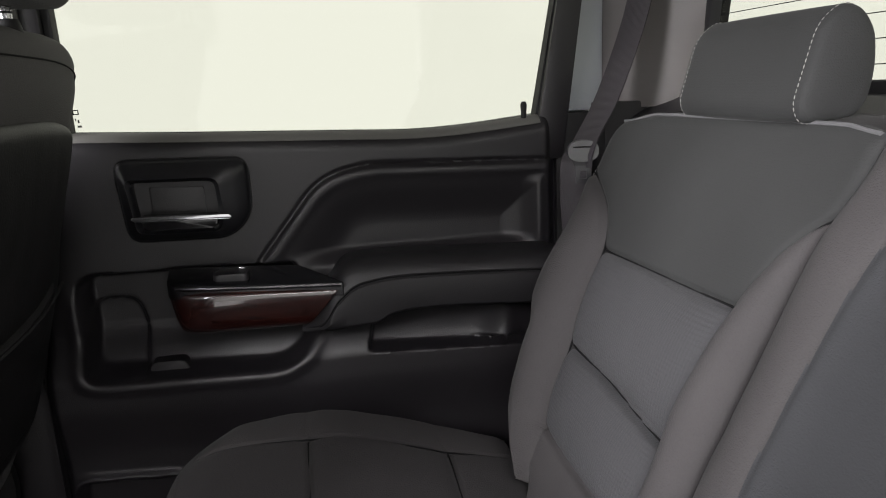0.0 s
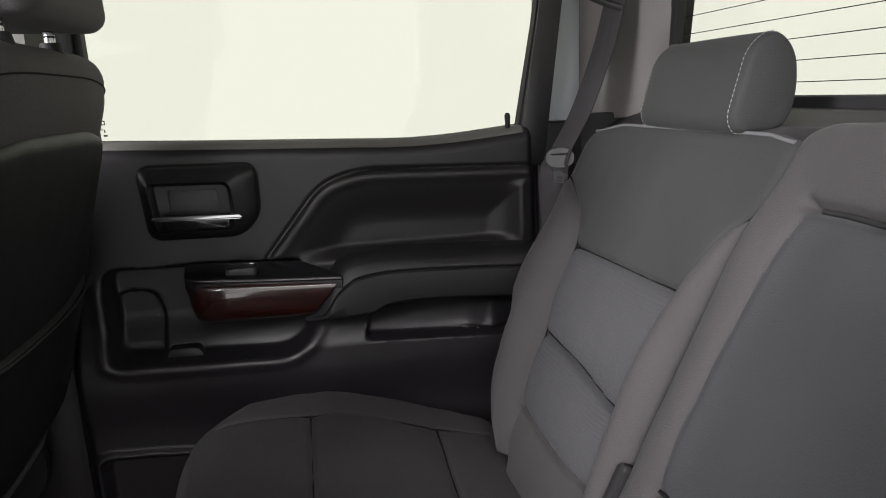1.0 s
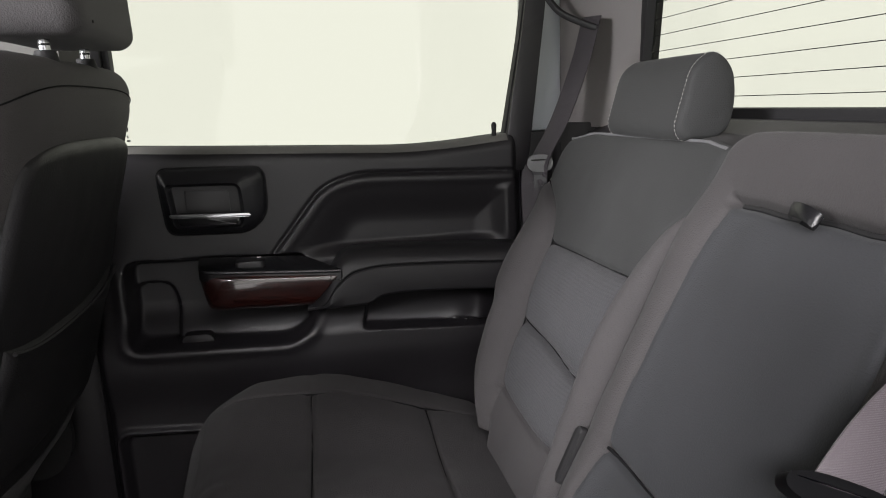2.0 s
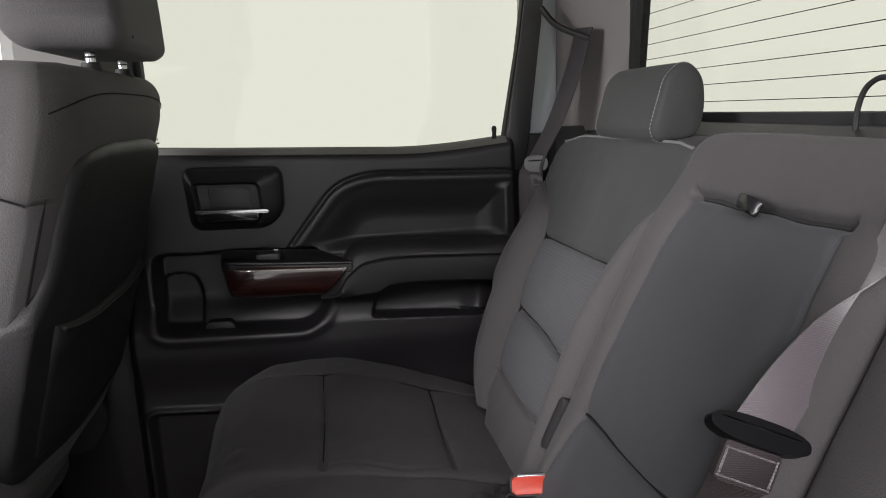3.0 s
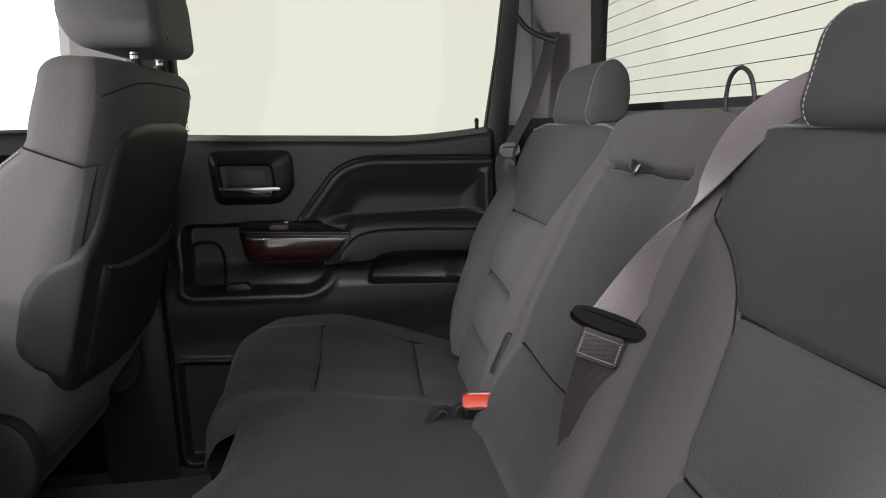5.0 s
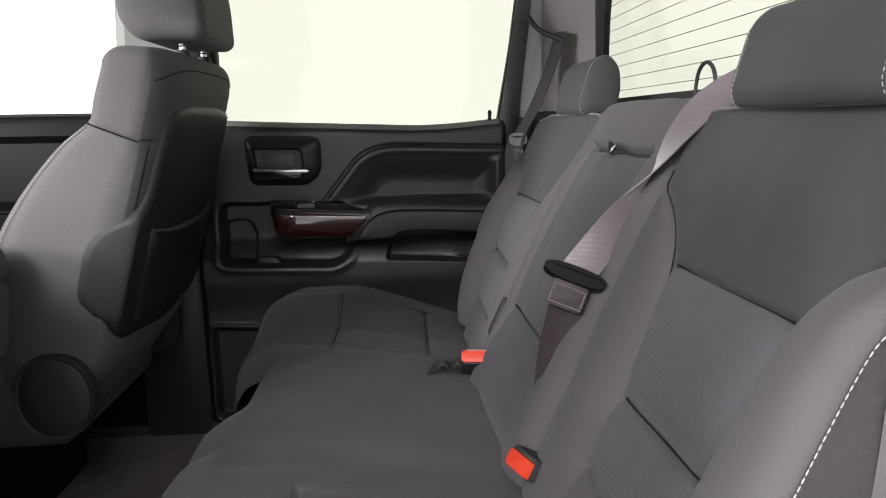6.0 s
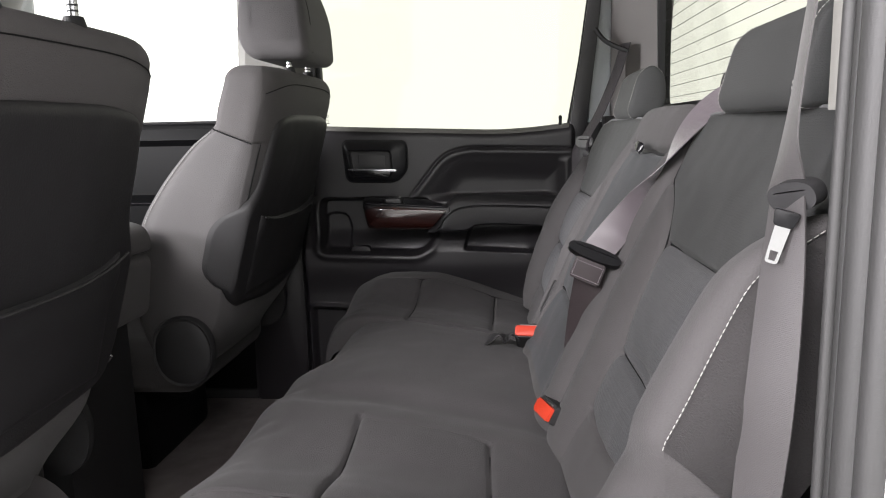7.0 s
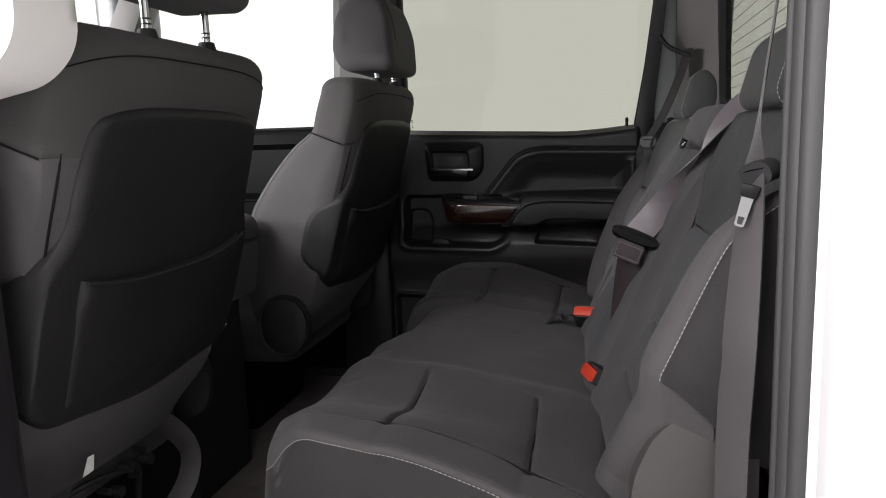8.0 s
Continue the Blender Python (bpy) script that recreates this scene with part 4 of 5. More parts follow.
    # cover over the seat's hinge, low at the door side
    out = rounded([(0.985, 0.80), (1.13, 0.80), (1.13, 1.035), (1.07, 1.050), (1.015, 1.02), (0.985, 0.95)], [0.01, 0.01, 0.02, 0.03, 0.04, 0.03], 6)
    part("hinge_cover", prism(out, lambda u, v, w: (u + 0.012 * (s < 0), s * (0.628 - w), v), 0.06, 0.016, 3), COVER, seat, "grey plastic hinge cover")
    return core


def headrest(seat, s):
    cy, z0 = s * 0.408 - 0.006, 1.397
    bx, hw = (1.198, 0.118) if s > 0 else (1.224, 0.140)
    prof = rounded([(-0.056, 0.018), (-0.048, 0.0), (0.012, 0.002), (0.024, 0.045), (0.020, 0.090), (-0.004, 0.114), (-0.034, 0.094)], [0.02, 0.025, 0.025, 0.035, 0.028, 0.028, 0.035], 8)
    secs = []
    ends = [(-1.0, 0.55), (-1.0, 0.80), (-0.992, 0.90), (-0.972, 0.955), (-0.94, 0.985), (-0.90, 1.0)]
    stations = ends + [(-0.9 + 1.8 * i / 14, 1.0) for i in range(1, 14)] + [(-t, k) for t, k in reversed(ends)]
    for t, k in stations:
        dome = 0.003 * (1 if abs(t) == 1.0 and k < 0.6 else 0)
        full = k * (1 + 0.012 * (1 - t * t))
        secs.append([Vector((bx + p.x * full, cy + hw * t + math.copysign(dome, t), z0 + 0.055 + (p.y - 0.055) * full)) for p in prof])
    hr = part("headrest", loft(secs), UPPER, seat, "smooth grey cloth headrest", angle=60)
    for e in (-1, 1):
        # the seam runs over the front and the top, a little in from each end
        q = hw * 0.905
        pts = [Vector((bx + (p.x) * 1.012, cy + e * q, z0 + 0.055 + (p.y - 0.055) * 1.012)) for p in prof]
        line = [p for p, f in zip(pts, prof)]
        order = [i for i in range(len(prof)) if prof[i].x <= -0.020 or prof[i].y >= 0.092]
        seq = sorted(order, key=lambda i: math.atan2(prof[i].y - 0.05, -(prof[i].x)))
        part("headrest_stitching", stitches([line[i] for i in seq], 0.0058, 0.0040, 0.00055), THREAD, hr, "pale contrast stitching")
    for e in (-0.06, 0.06):
        part("post", tube([(bx + 0.005, cy + e, 1.33), (bx + 0.005, cy + e, 1.41)], 0.006, 10), CHROME, hr)
    return hr


def zc(x, u):
    """Top of the cushions, u metres from the cab's middle."""
    z = CUSH(x) + 0.030 * smooth01((u - 0.40) / 0.20) * smooth01((0.97 - x) / 0.3)
    z -= 0.010 * math.exp(-(((u - 0.44) / 0.11) ** 2)) * smooth01((x - 0.55) / 0.1)
    z += 0.006 * math.exp(-((u - 0.24) / 0.06) ** 2) * smooth01((0.75 - x) / 0.2)
    return z


CUSH = hermite((0.47, 0.920), (0.50, 0.956), (0.55, 0.973), (0.64, 0.972), (0.80, 0.949), (0.90, 0.926), (0.97, 0.905))
C_E = hermite((0.47, 0.590), (0.495, 0.618), (0.53, 0.640), (0.58, 0.656), (0.66, 0.668), (0.80, 0.676), (0.97, 0.680))
C_O = hermite((0.47, 0.565), (0.60, 0.580), (0.80, 0.588), (0.90, 0.600), (0.97, 0.615))


FRONT_X = lambda u: 0.470 + 0.05 * smooth01((0.08 - u) / 0.14) + 0.055 * smooth01((u - 0.53) / 0.13) ** 1.5


def cushion(seat, s, u_in):
    """A cushion from the door side to u_in on the cab's far side of the seat (negative beyond the middle)."""
    lines = [(0.658, 0.285, 0.664, 0.585), (0.850, 0.30, 0.857, 0.598)]

    def surf(u, x, h):
        mid = smooth01((0.26 - u) / 0.12)
        z = zc(x, u) * (1 - mid) + (CUSH(x) + 0.006 * math.cos(u * 6) - 0.002) * mid
        # stuffed sections between the cross seams
        across = smooth01((u - 0.22) / 0.20)
        for x0, x1, tall in ((0.50, 0.661, 0.002), (0.661, 0.853, 0.004), (0.853, 0.965, 0.003)):
            if x0 < x < x1:
                z += across * tall * (math.sin(math.pi * (x - x0) / (x1 - x0)) ** 0.55 - 0.4)
        if u_in < 0:
            # dip between the outer and the centre place
            z -= 0.014 * math.exp(-((u - 0.20) / 0.045) ** 2) * smooth01((x - 0.50) / 0.10)
            z -= 0.012 * smooth01((0.20 - u) / 0.05) * smooth01((0.66 - x) / 0.16)
        xx = x + (FRONT_X(u) - 0.470) * max(0, 1 - (x - 0.470) / 0.20) - 0.02 * s * u
        return Vector((xx, s * u, z + h))

    core = part("cushion", prism(rounded([(0.53, 0.74), (0.985, 0.74), (0.985, 0.885), (0.53, 0.885)], 0.02), lambda u, v, w: (u, s * (u_in + 0.02 + w), v), 0.655 - u_in - 0.02 - 0.02, 0.0), CLOTH, seat)
    sew = [[(y0 + (y1 - y0) * i / 10, x0 + (x1 - x0) * i / 10) for i in range(11)] for x0, y0, x1, y1 in lines]
    side_seam = [(C_O(x), x) for x in [0.52 + 0.44 * i / 24 for i in range(25)]]
    inner = [(0.292 + 0.006 * math.sin(i), 0.664 + 0.190 * i / 8) for i in range(9)]
    seams = [(sew[0], 0.0095, 0.0032), (sew[1], 0.0095, 0.0032), (side_seam, 0.0045, 0.0032), (inner, 0.0028, 0.0050)]
    insert = [(0.290, 0.661), (0.590, 0.662), (0.596, 0.853), (0.290, 0.853)]
    bolster = side_seam + [(0.72, 0.96), (0.72, 0.52)]
    # insert and top get the darkened cloth: shade put into their colour
    upholstery(core, surf, lambda v: u_in, C_E, lambda q: 0.470, lambda q: 0.965, (0.022, 0.016, 0.035, 0.02), seams,
               [("cushion_insert", SEATCLOTH, "", insert), ("cushion_bolster", CLOTH, "", bolster), ("cushion_top", SEATCLOTH, "", None)],
               ns=230 if u_in < 0 else 150, nt=190, skirt=0.06, normal=(0.15, 0, 1), crumple=0.0026, wrinkles=[(0.34, 0.530, 0.030, 0.0016)])
    # outer side and front, hanging from the top's own edge
    front = [(u_in + 0.015 + (C_E(0.470) - u_in - 0.015) * i / 24, 0.470) for i in range(25)]
    flank = [(C_E(x), x) for x in [0.470 + 0.495 * (i / 40) ** 1.3 for i in range(1, 41)]]
    bm = bmesh.new()
    rows, rim = [], []
    centre = Vector((0.75, s * 0.30, 0))
    for k, (u, x) in enumerate(front + flank):
        p = surf(u, x, 0)
        to_side = smooth01((k - 20) / 8)
        corner = math.exp(-((k - 25) / 3.0) ** 2)
        p.z -= 0.0217 * (1 - to_side) + 0.0105 * to_side + 0.010 * corner + 0.0217 * to_side * smooth01((0.52 - x) / 0.05) * 0.6
        out = (Vector((-1, 0, 0)) * (1 - to_side) + Vector((0, s, 0)) * to_side).normalized()
        rim.append(p + out * 0.0035 + Vector((0, 0, 0.001)))
        rows.append([bm.verts.new(p + out * (0.0015 + 0.009 * math.sin(math.pi * min(1, q * 1.1))) - out * 0.030 * q * q - Vector((0, 0, (p.z - 0.735) * q))) for q in [n / 10 for n in range(11)]])
    for a, b in zip(rows, rows[1:]):
        for n in range(10):
            bm.faces.new((a[n], a[n + 1], b[n + 1], b[n]))
    bmesh.ops.solidify(bm, geom=list(bm.faces), thickness=0.01)
    part("cushion_side", bm, CLOTH, core, angle=70)
    part("stitching", stitches(rim[24:], 0.0062, 0.0047, 0.00062), THREAD, core, "pale contrast stitching")
    for line in sew:
        part("seam", tube([surf(u, v, -0.0090) for u, v in line[1:]], 0.0011, 6), SEAM, core)
    part("seam", tube([surf(u, v, -0.0047) for u, v in side_seam], 0.0012, 6), SEAM, core)
    # the frame under the cushion
    boxed("seat_frame", (0.76, s * (0.66 + u_in) / 2, 0.67), (0.36, 0.60 - u_in, 0.14), BLACK, seat, "black steel seat frame", 0.01)
    return core


narrow = tagged(new("rear_seat_narrow"), "charcoal cloth single rear seat with its headrest", "car seat", "rear bench")
outer_back(narrow, 1)
headrest(narrow, 1)
cushion(narrow, 1, 0.275)
bm = box(bmesh.new(), (0.953, 0.600, 0.966), (0.004, 0.016, 0.040), 0.001)
box(bm, (0.962, 0.600, 0.966), (0.003, 0.014, 0.040), 0.001)
part("hinge_bracket", bm, STEEL, narrow, "small steel hinge bracket")
wide = tagged(new("rear_seat_wide"), "charcoal cloth double rear seat with a folding centre armrest", "car seat", "rear bench")
outer_back(wide, -1)
headrest(wide, -1)
cushion(wide, -1, -0.268)


def middle_back(seat):
    """The centre part of the wide seat with the folding armrest's panel and its pull strap."""
    ym = hermite((0.90, 0.135), (1.06, 0.142), (1.18, 0.140), (1.29, 0.132), (1.335, 0.122), (1.345, 0.118))
    yb = lambda v: Y_B(v) - 0.004

    def h(y, z):
        a = abs(y)
        crest = 0.016 * math.exp(-((a - 0.165) / 0.035) ** 2) * smooth01((1.38 - z) / 0.10) + 0.014 * math.exp(-(y / 0.16) ** 4)
        return crest + 0.006

    surf = lambda u, v, q: on_back(u, v, h(u, v) + q)
    core = part("centre_back", prism([(-0.185, 0.915), (0.185, 0.915), (0.185, 1.20), (0.165, 1.378), (-0.165, 1.378), (-0.185, 1.20)], lambda u, v, w: on_back(u, v, -0.028 - w), 0.09, 0.012), CLOTH, seat)
    zs = lambda a, b, n: [a + (b - a) * i / n for i in range(n + 1)]
    mouth = [(0.128, 1.3395), (0.116, 1.3365)] + [(0.116 - 0.238 * i / 16, 1.3355 + 0.0012 * math.sin(i * 0.9)) for i in range(1, 17)] + [(-0.129, 1.3385)]
    left_sew, right_sew = [[(e * ym(z), z) for z in zs(1.060, 1.322, 30)] for e in (1, -1)]
    low_sew = [(-0.142 + 0.284 * i / 16, 1.0605 - 0.004 * math.sin(math.pi * i / 16)) for i in range(17)]
    foot_sews = [[(e * (ym(1.06) + 0.018 * t), 1.060 - 0.10 * t) for t in zs(0, 1, 6)] for e in (1, -1)]
    seams = [(mouth, 0.020, 0.0050), (left_sew, 0.0055, 0.0060), (right_sew, 0.0055, 0.0060), (low_sew, 0.013, 0.0034)] + [(f, 0.006, 0.005) for f in foot_sews]
    area = low_sew + left_sew[1:] + mouth[1:-1] + right_sew[::-1]
    foot_area = [(-0.165, 0.93)] + low_sew + [(0.165, 0.93)]
    upholstery(core, surf, lambda v: -yb(v), yb, lambda q: 0.90, lambda q: 1.412 - 0.007 * smooth01((abs(q - 0.5) - 0.38) / 0.12), (0.020, 0.020, 0.02, 0.022), seams,
               [("armrest_panel", SMOOTH, "folding armrest front", area), ("foot_panel", SMOOTH, "", foot_area), ("surround", CLOTH, "padded surround of the armrest", None)],
               ns=170, nt=210, skirt=0.05, normal=SEAT_N, crumple=0.0018, wrinkles=[(0.05, 1.30, 0.05, 0.0012), (-0.09, 1.10, 0.05, 0.0010)])
    part("slot", tube([surf(u, v, -0.0190) for u, v in mouth[1:-1]], 0.0034, 6), BLACK, core, "dark slot above the armrest")
    part("seam", tube([surf(u, v, -0.0124) for u, v in low_sew], 0.0021, 6), SEAM, core)
    path = [surf(0.022, 1.338, -0.004), surf(0.010, 1.338, 0.007), surf(-0.008, 1.337, 0.012), surf(-0.022, 1.334, 0.010), surf(-0.024, 1.331, 0.005), surf(-0.004, 1.334, 0.003)]
    part("pull_strap", ribbon(path, [(0.35, 0, 0.94)] * 3 + [(0.5, 0, 0.85)] * 3, 0.014, 0.002, 6), STRAP, core, "folded black pull strap")
    part("latch_slot", prism(rounded([(0.99, 0.188), (1.058, 0.192), (1.058, 0.206), (0.99, 0.206)], 0.006, 4), lambda u, v, w: on_back(v, u, 0.022 - w), 0.012, 0.003), BLACK, core)
    return core


middle_back(wide)

# wire loop behind the centre seat
loop = [(1.263, LOOP_Y + 0.037 * e * a, z) for e, a, z in ((-1, 1, 1.36), (-1, 1, 1.42), (-1, 0.93, 1.440), (-1, 0.70, 1.457), (-1, 0.34, 1.466), (0, 0, 1.4685), (1, 0.34, 1.466), (1, 0.70, 1.457), (1, 0.93, 1.440), (1, 1, 1.42), (1, 1, 1.36))]
tagged(part("tether_loop", tube(smooth_path(loop, 5), 0.0031, 8), BLACK), "black wire tether loop behind the bench", "tether loop")


# ---- belts ----
def buckle(at, direction, label):
    """A stalk buckle with its red button."""
    m = look(at, Vector(at) + Vector(direction))
    ob = tagged(new("belt_buckle"), label, "seat belt buckle", "rear belt buckles")
    def place(u, v, w):
        return m @ Vector((u, v, w))
    w2, h2 = 0.029, 0.015
    part("housing", prism(rounded([(-w2, -h2), (w2, -h2), (w2, h2), (-w2, h2)], 0.006), place, 0.075, 0.003), BLACK, ob)
    part("button", prism(rounded([(-w2 + 0.002, -h2 + 0.002), (w2 - 0.002, -h2 + 0.002), (w2 - 0.002, h2 - 0.006), (-w2 + 0.002, h2 - 0.006)], 0.004), lambda u, v, w: place(u, v, w - 0.005), 0.014, 0.003), RED, ob, "red release button")
    part("slot", box(bmesh.new(), (0, h2 - 0.0035, 0.0), (0.036, 0.003, 0.003), 0.0005, m), STEEL, ob)
    part("stalk", ribbon([place(0, 0, 0.07), place(0, 0, 0.095), place(0, -0.01, 0.13)], m.to_3x3() @ Vector((1, 0, 0)), 0.03, 0.004), WEBDARK, ob)
    return ob


def tongue(name, m, parent, mat, wide=0.062, blade=True, tall=0.016, off=0.0, turn=0.0, blade_mat=None):
    """Plastic belt guide with a steel blade; its width runs along local x, the blade along local -y."""
    def egg(rx, ry, cy):
        return [Vector((rx * math.copysign(abs(math.cos(a)) ** 0.8, math.cos(a)), cy + ry * math.copysign(abs(math.sin(a)) ** 0.8, math.sin(a)))) for a in [2 * math.pi * i / 28 for i in range(28)]]
    bm = ring(egg(wide / 2, tall, 0.0), egg(wide / 2 - 0.007, 0.0016 if blade else 0.0007, tall * 0.37), lambda u, v, w: m @ Vector((u, v, w - 0.007)), 0.014, 0.004)
    t = part(name, bm, mat, parent, "moulded belt guide")
    if blade:
        m = m @ Matrix.Translation((off, -0.008, 0.006 if turn else 0.0)) @ Matrix.Rotation(radians(turn), 4, "Z") @ Matrix.Translation((-off, 0.008, 0))
        bw = 0.006 if turn else 0.011
        out = rounded([(-bw, -0.050), (bw, -0.050), (bw, -0.012), (-bw, -0.012)], 0.004)
        mid = Vector((0, -0.036))
        hole = [mid + Vector((p.x * 0.5, (p.y + 0.031) * 0.32)) for p in out]
        part("blade", ring(out, hole, lambda u, v, w: m @ Vector((u + off, v, w - 0.001)), 0.0025, 0.0), blade_mat or STEEL, t, "steel latch blade")
        part("blade_sleeve", prism(rounded([(-bw - 0.003, -0.022), (bw + 0.003, -0.022), (bw + 0.003, -0.010), (-bw - 0.003, -0.010)], 0.003), lambda u, v, w: m @ Vector((u + off, v, w - 0.005)), 0.008, 0.002), BLACK, t)
    return t


# passenger side shoulder belt
belt = tagged(new("seat_belt"), "grey shoulder belt hanging from the pillar guide", "seat belt", "rear seat belts")
part("webbing", ribbon([(1.205, 0.735, 1.600), (1.179, 0.725, 1.52), (1.136, 0.716, 1.42), (1.096, 0.712, 1.350), (1.083, 0.712, 1.30), (1.090, 0.714, 1.16), (1.10, 0.716, 0.95)],
     [(0.42, -0.9, 0), (0.42, -0.9, 0), (0.42, -0.9, 0), (0.5, -0.85, 0.1), (0.95, -0.3, 0.1), (0.9, -0.4, 0), (0.9, -0.4, 0)], 0.047), WEBMID, belt, "grey woven webbing")
tongue("guide", Matrix.Translation((1.093, 0.706, 1.343)) @ Matrix.Rotation(radians(90), 4, "X") @ Matrix.Rotation(radians(-14), 4, "Y"), belt, GUIDEPALE, 0.046, blade_mat=PEWTER)
part("pillar_guide", ribbon([(1.128, 0.770, 1.645), (1.152, 0.757, 1.612), (1.185, 0.735, 1.590), (1.208, 0.715, 1.578)], (0.3, -0.6, 0.7), 0.010, 0.008), BLACK, belt, "black belt slot in the pillar")

# centre belt across the wide seat
belt = tagged(new("centre_belt"), "grey belt buckled slantwise across the centre seat", "seat belt", "rear seat belts")
part("webbing", ribbon([(1.250, -0.262, 1.446), (1.212, -0.218, 1.427), (1.174, -0.198, 1.400), (1.141, -0.191, 1.360), (1.115, -0.176, 1.313), (1.086, -0.170, 1.266), (1.052, -0.172, 1.224), (1.020, -0.180, 1.189)],
     [(0.13, 0.48, 0.87), (0.03, 0.61, 0.80), (-0.19, 0.83, 0.53), (-0.03, 0.96, 0.26), (0.44, 0.90, -0.06), (0.78, 0.33, -0.54), (0.76, -0.08, -0.64), (0.74, -0.27, -0.62)], 0.047), WEBBING, belt, "grey woven webbing")
# lower length of the same belt, its shade put into the colour
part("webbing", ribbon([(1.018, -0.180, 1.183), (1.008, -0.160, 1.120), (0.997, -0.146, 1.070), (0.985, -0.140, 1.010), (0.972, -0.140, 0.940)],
     [(-0.93, 0.21, 0.37), (-0.86, 0.46, 0.2), (-0.62, 0.78, 0.1), (-0.35, 0.93, 0), (-0.10, 0.99, -0.1)], 0.047), WEBDARK, belt, "lower webbing in a shaded tone")
cy = Vector((1.020, -0.180, 1.189))
x_ax = Vector((0.93, -0.21, -0.37)).normalized()
z_ax = Vector((-0.10, -0.97, 0.10)).normalized()
z_ax = (z_ax - x_ax * z_ax.dot(x_ax)).normalized()
y_ax = z_ax.cross(x_ax).normalized()
m = Matrix.Translation(cy) @ Matrix((x_ax, y_ax, z_ax)).transposed().to_4x4()
guide = tongue("guide", m @ Matrix.Rotation(radians(-28), 4, "X"), belt, GUIDEBLACK, 0.084, False, 0.0115)
for edge in ([(-0.021, -0.016), (0.021, -0.016)], [(-0.021, -0.040), (0.021, -0.040)], [(-0.021, -0.016), (-0.021, -0.040)], [(0.021, -0.016), (0.021, -0.040)]):
    (ax, ay), (bx, by) = edge
    part("fold_stitching", stitches([m @ Vector((ax + (bx - ax) * i / 6, ay + (by - ay) * i / 6, 0.0055)) for i in range(7)], 0.003, 0.0028, 0.0010), WEBBING, guide, "pale box stitching")
part("end_fold", prism(rounded([(-0.024, -0.044), (0.024, -0.044), (0.024, -0.010), (-0.024, -0.010)], 0.004), lambda u, v, w: m @ Vector((u, v, 0.005 - w)), 0.008, 0.002), WEBDARK, belt, "stitched webbing fold")

# driver side shoulder belt
belt = tagged(new("seat_belt"), "grey shoulder belt with its latch hanging by the door", "seat belt", "rear seat belts")
part("webbing", ribbon([(1.168, -0.656, 1.70), (1.140, -0.655, 1.48), (1.131, -0.656, 1.41), (1.124, -0.662, 1.365), (1.120, -0.672, 1.328)],
     [(-0.21, -0.97, 0), (-0.21, -0.97, 0), (-0.20, -0.97, 0), (-0.08, -0.99, 0.05), (0.30, -0.93, 0.15)], 0.047), WEBPALE, belt, "grey woven webbing")
part("webbing", ribbon([(1.120, -0.676, 1.325), (1.112, -0.692, 1.25), (1.106, -0.694, 1.15), (1.104, -0.678, 1.05), (1.104, -0.668, 0.95), (1.104, -0.66, 0.78)], [(0.2, -0.98, 0), (0.45, -0.89, 0), (0.59, -0.81, 0), (0.6, -0.8, 0), (0.6, -0.8, 0), (0.6, -0.8, 0)], 0.046), WEBPALE, belt, "grey woven webbing")
x_ax, z_ax = Vector((0.45, -0.85, 0.24)).normalized(), Vector((-0.2, -1, 0)).normalized()
z_ax = (z_ax - x_ax * z_ax.dot(x_ax)).normalized()
m = Matrix.Translation((1.124, -0.684, 1.326)) @ Matrix((x_ax, z_ax.cross(x_ax), z_ax)).transposed().to_4x4()
tongue("guide", m @ Matrix.Rotation(radians(-4), 4, "Z"), belt, BLACK, 0.046, False, 0.0125)

buckle((0.925, 0.165, 0.970), (-0.10, -0.75, 0.62), "belt buckle with a red button lying on the cushion")
side = Vector((0.9, -0.35, 0.2)).normalized()
top, foot = Vector(BLADE_TOP), Vector(BLADE_FOOT)
down = (foot - top).normalized()
side = (side - down * side.dot(down)).normalized()
m = Matrix.Translation(top) @ Matrix((side, -down, side.cross(-down))).transposed().to_4x4()
out = rounded([(-0.0050, -0.036), (0.0050, -0.036), (0.0062, 0.0), (-0.0062, 0.0)], [0.003, 0.003, 0.001, 0.001])
hole = [Vector((p.x * 0.5, -0.030 + (p.y + 0.020) * 0.22)) for p in out]
blade = part("blade", ring(out, hole, lambda u, v, w: m @ Vector((u, v, w)), 0.003, 0.0007), BLADESTEEL, belt, "steel latch blade")
part("blade_sleeve", prism(rounded([(-0.0075, -0.005), (0.0075, -0.005), (0.010, 0.008), (-0.010, 0.008)], 0.002), lambda u, v, w: m @ Vector((u, v, 0.006 - w)), 0.010, 0.002), GUIDEBLACK, blade)
slack = [(0.905, 0.172, 0.956), (0.888, 0.166, 0.962), (0.876, 0.162, 0.956), (0.864, 0.160, 0.963), (0.850, 0.163, 0.955), (0.838, 0.170, 0.946)]
tagged(part("belt_strap", ribbon(slack, [(0.1, 0.9, 0.3), (0, 0.9, -0.3), (0.1, 0.9, 0.4), (0, 0.9, -0.2), (0, 1, 0.2), (0, 1, 0)], 0.030, 0.003, 5), BLACK), "short wrinkled black strap lying on the cushion", "strap")
buckle((0.941, -0.226, 0.957), (-0.80, -0.28, 0.50), "black belt buckle with a red button beside the seat")


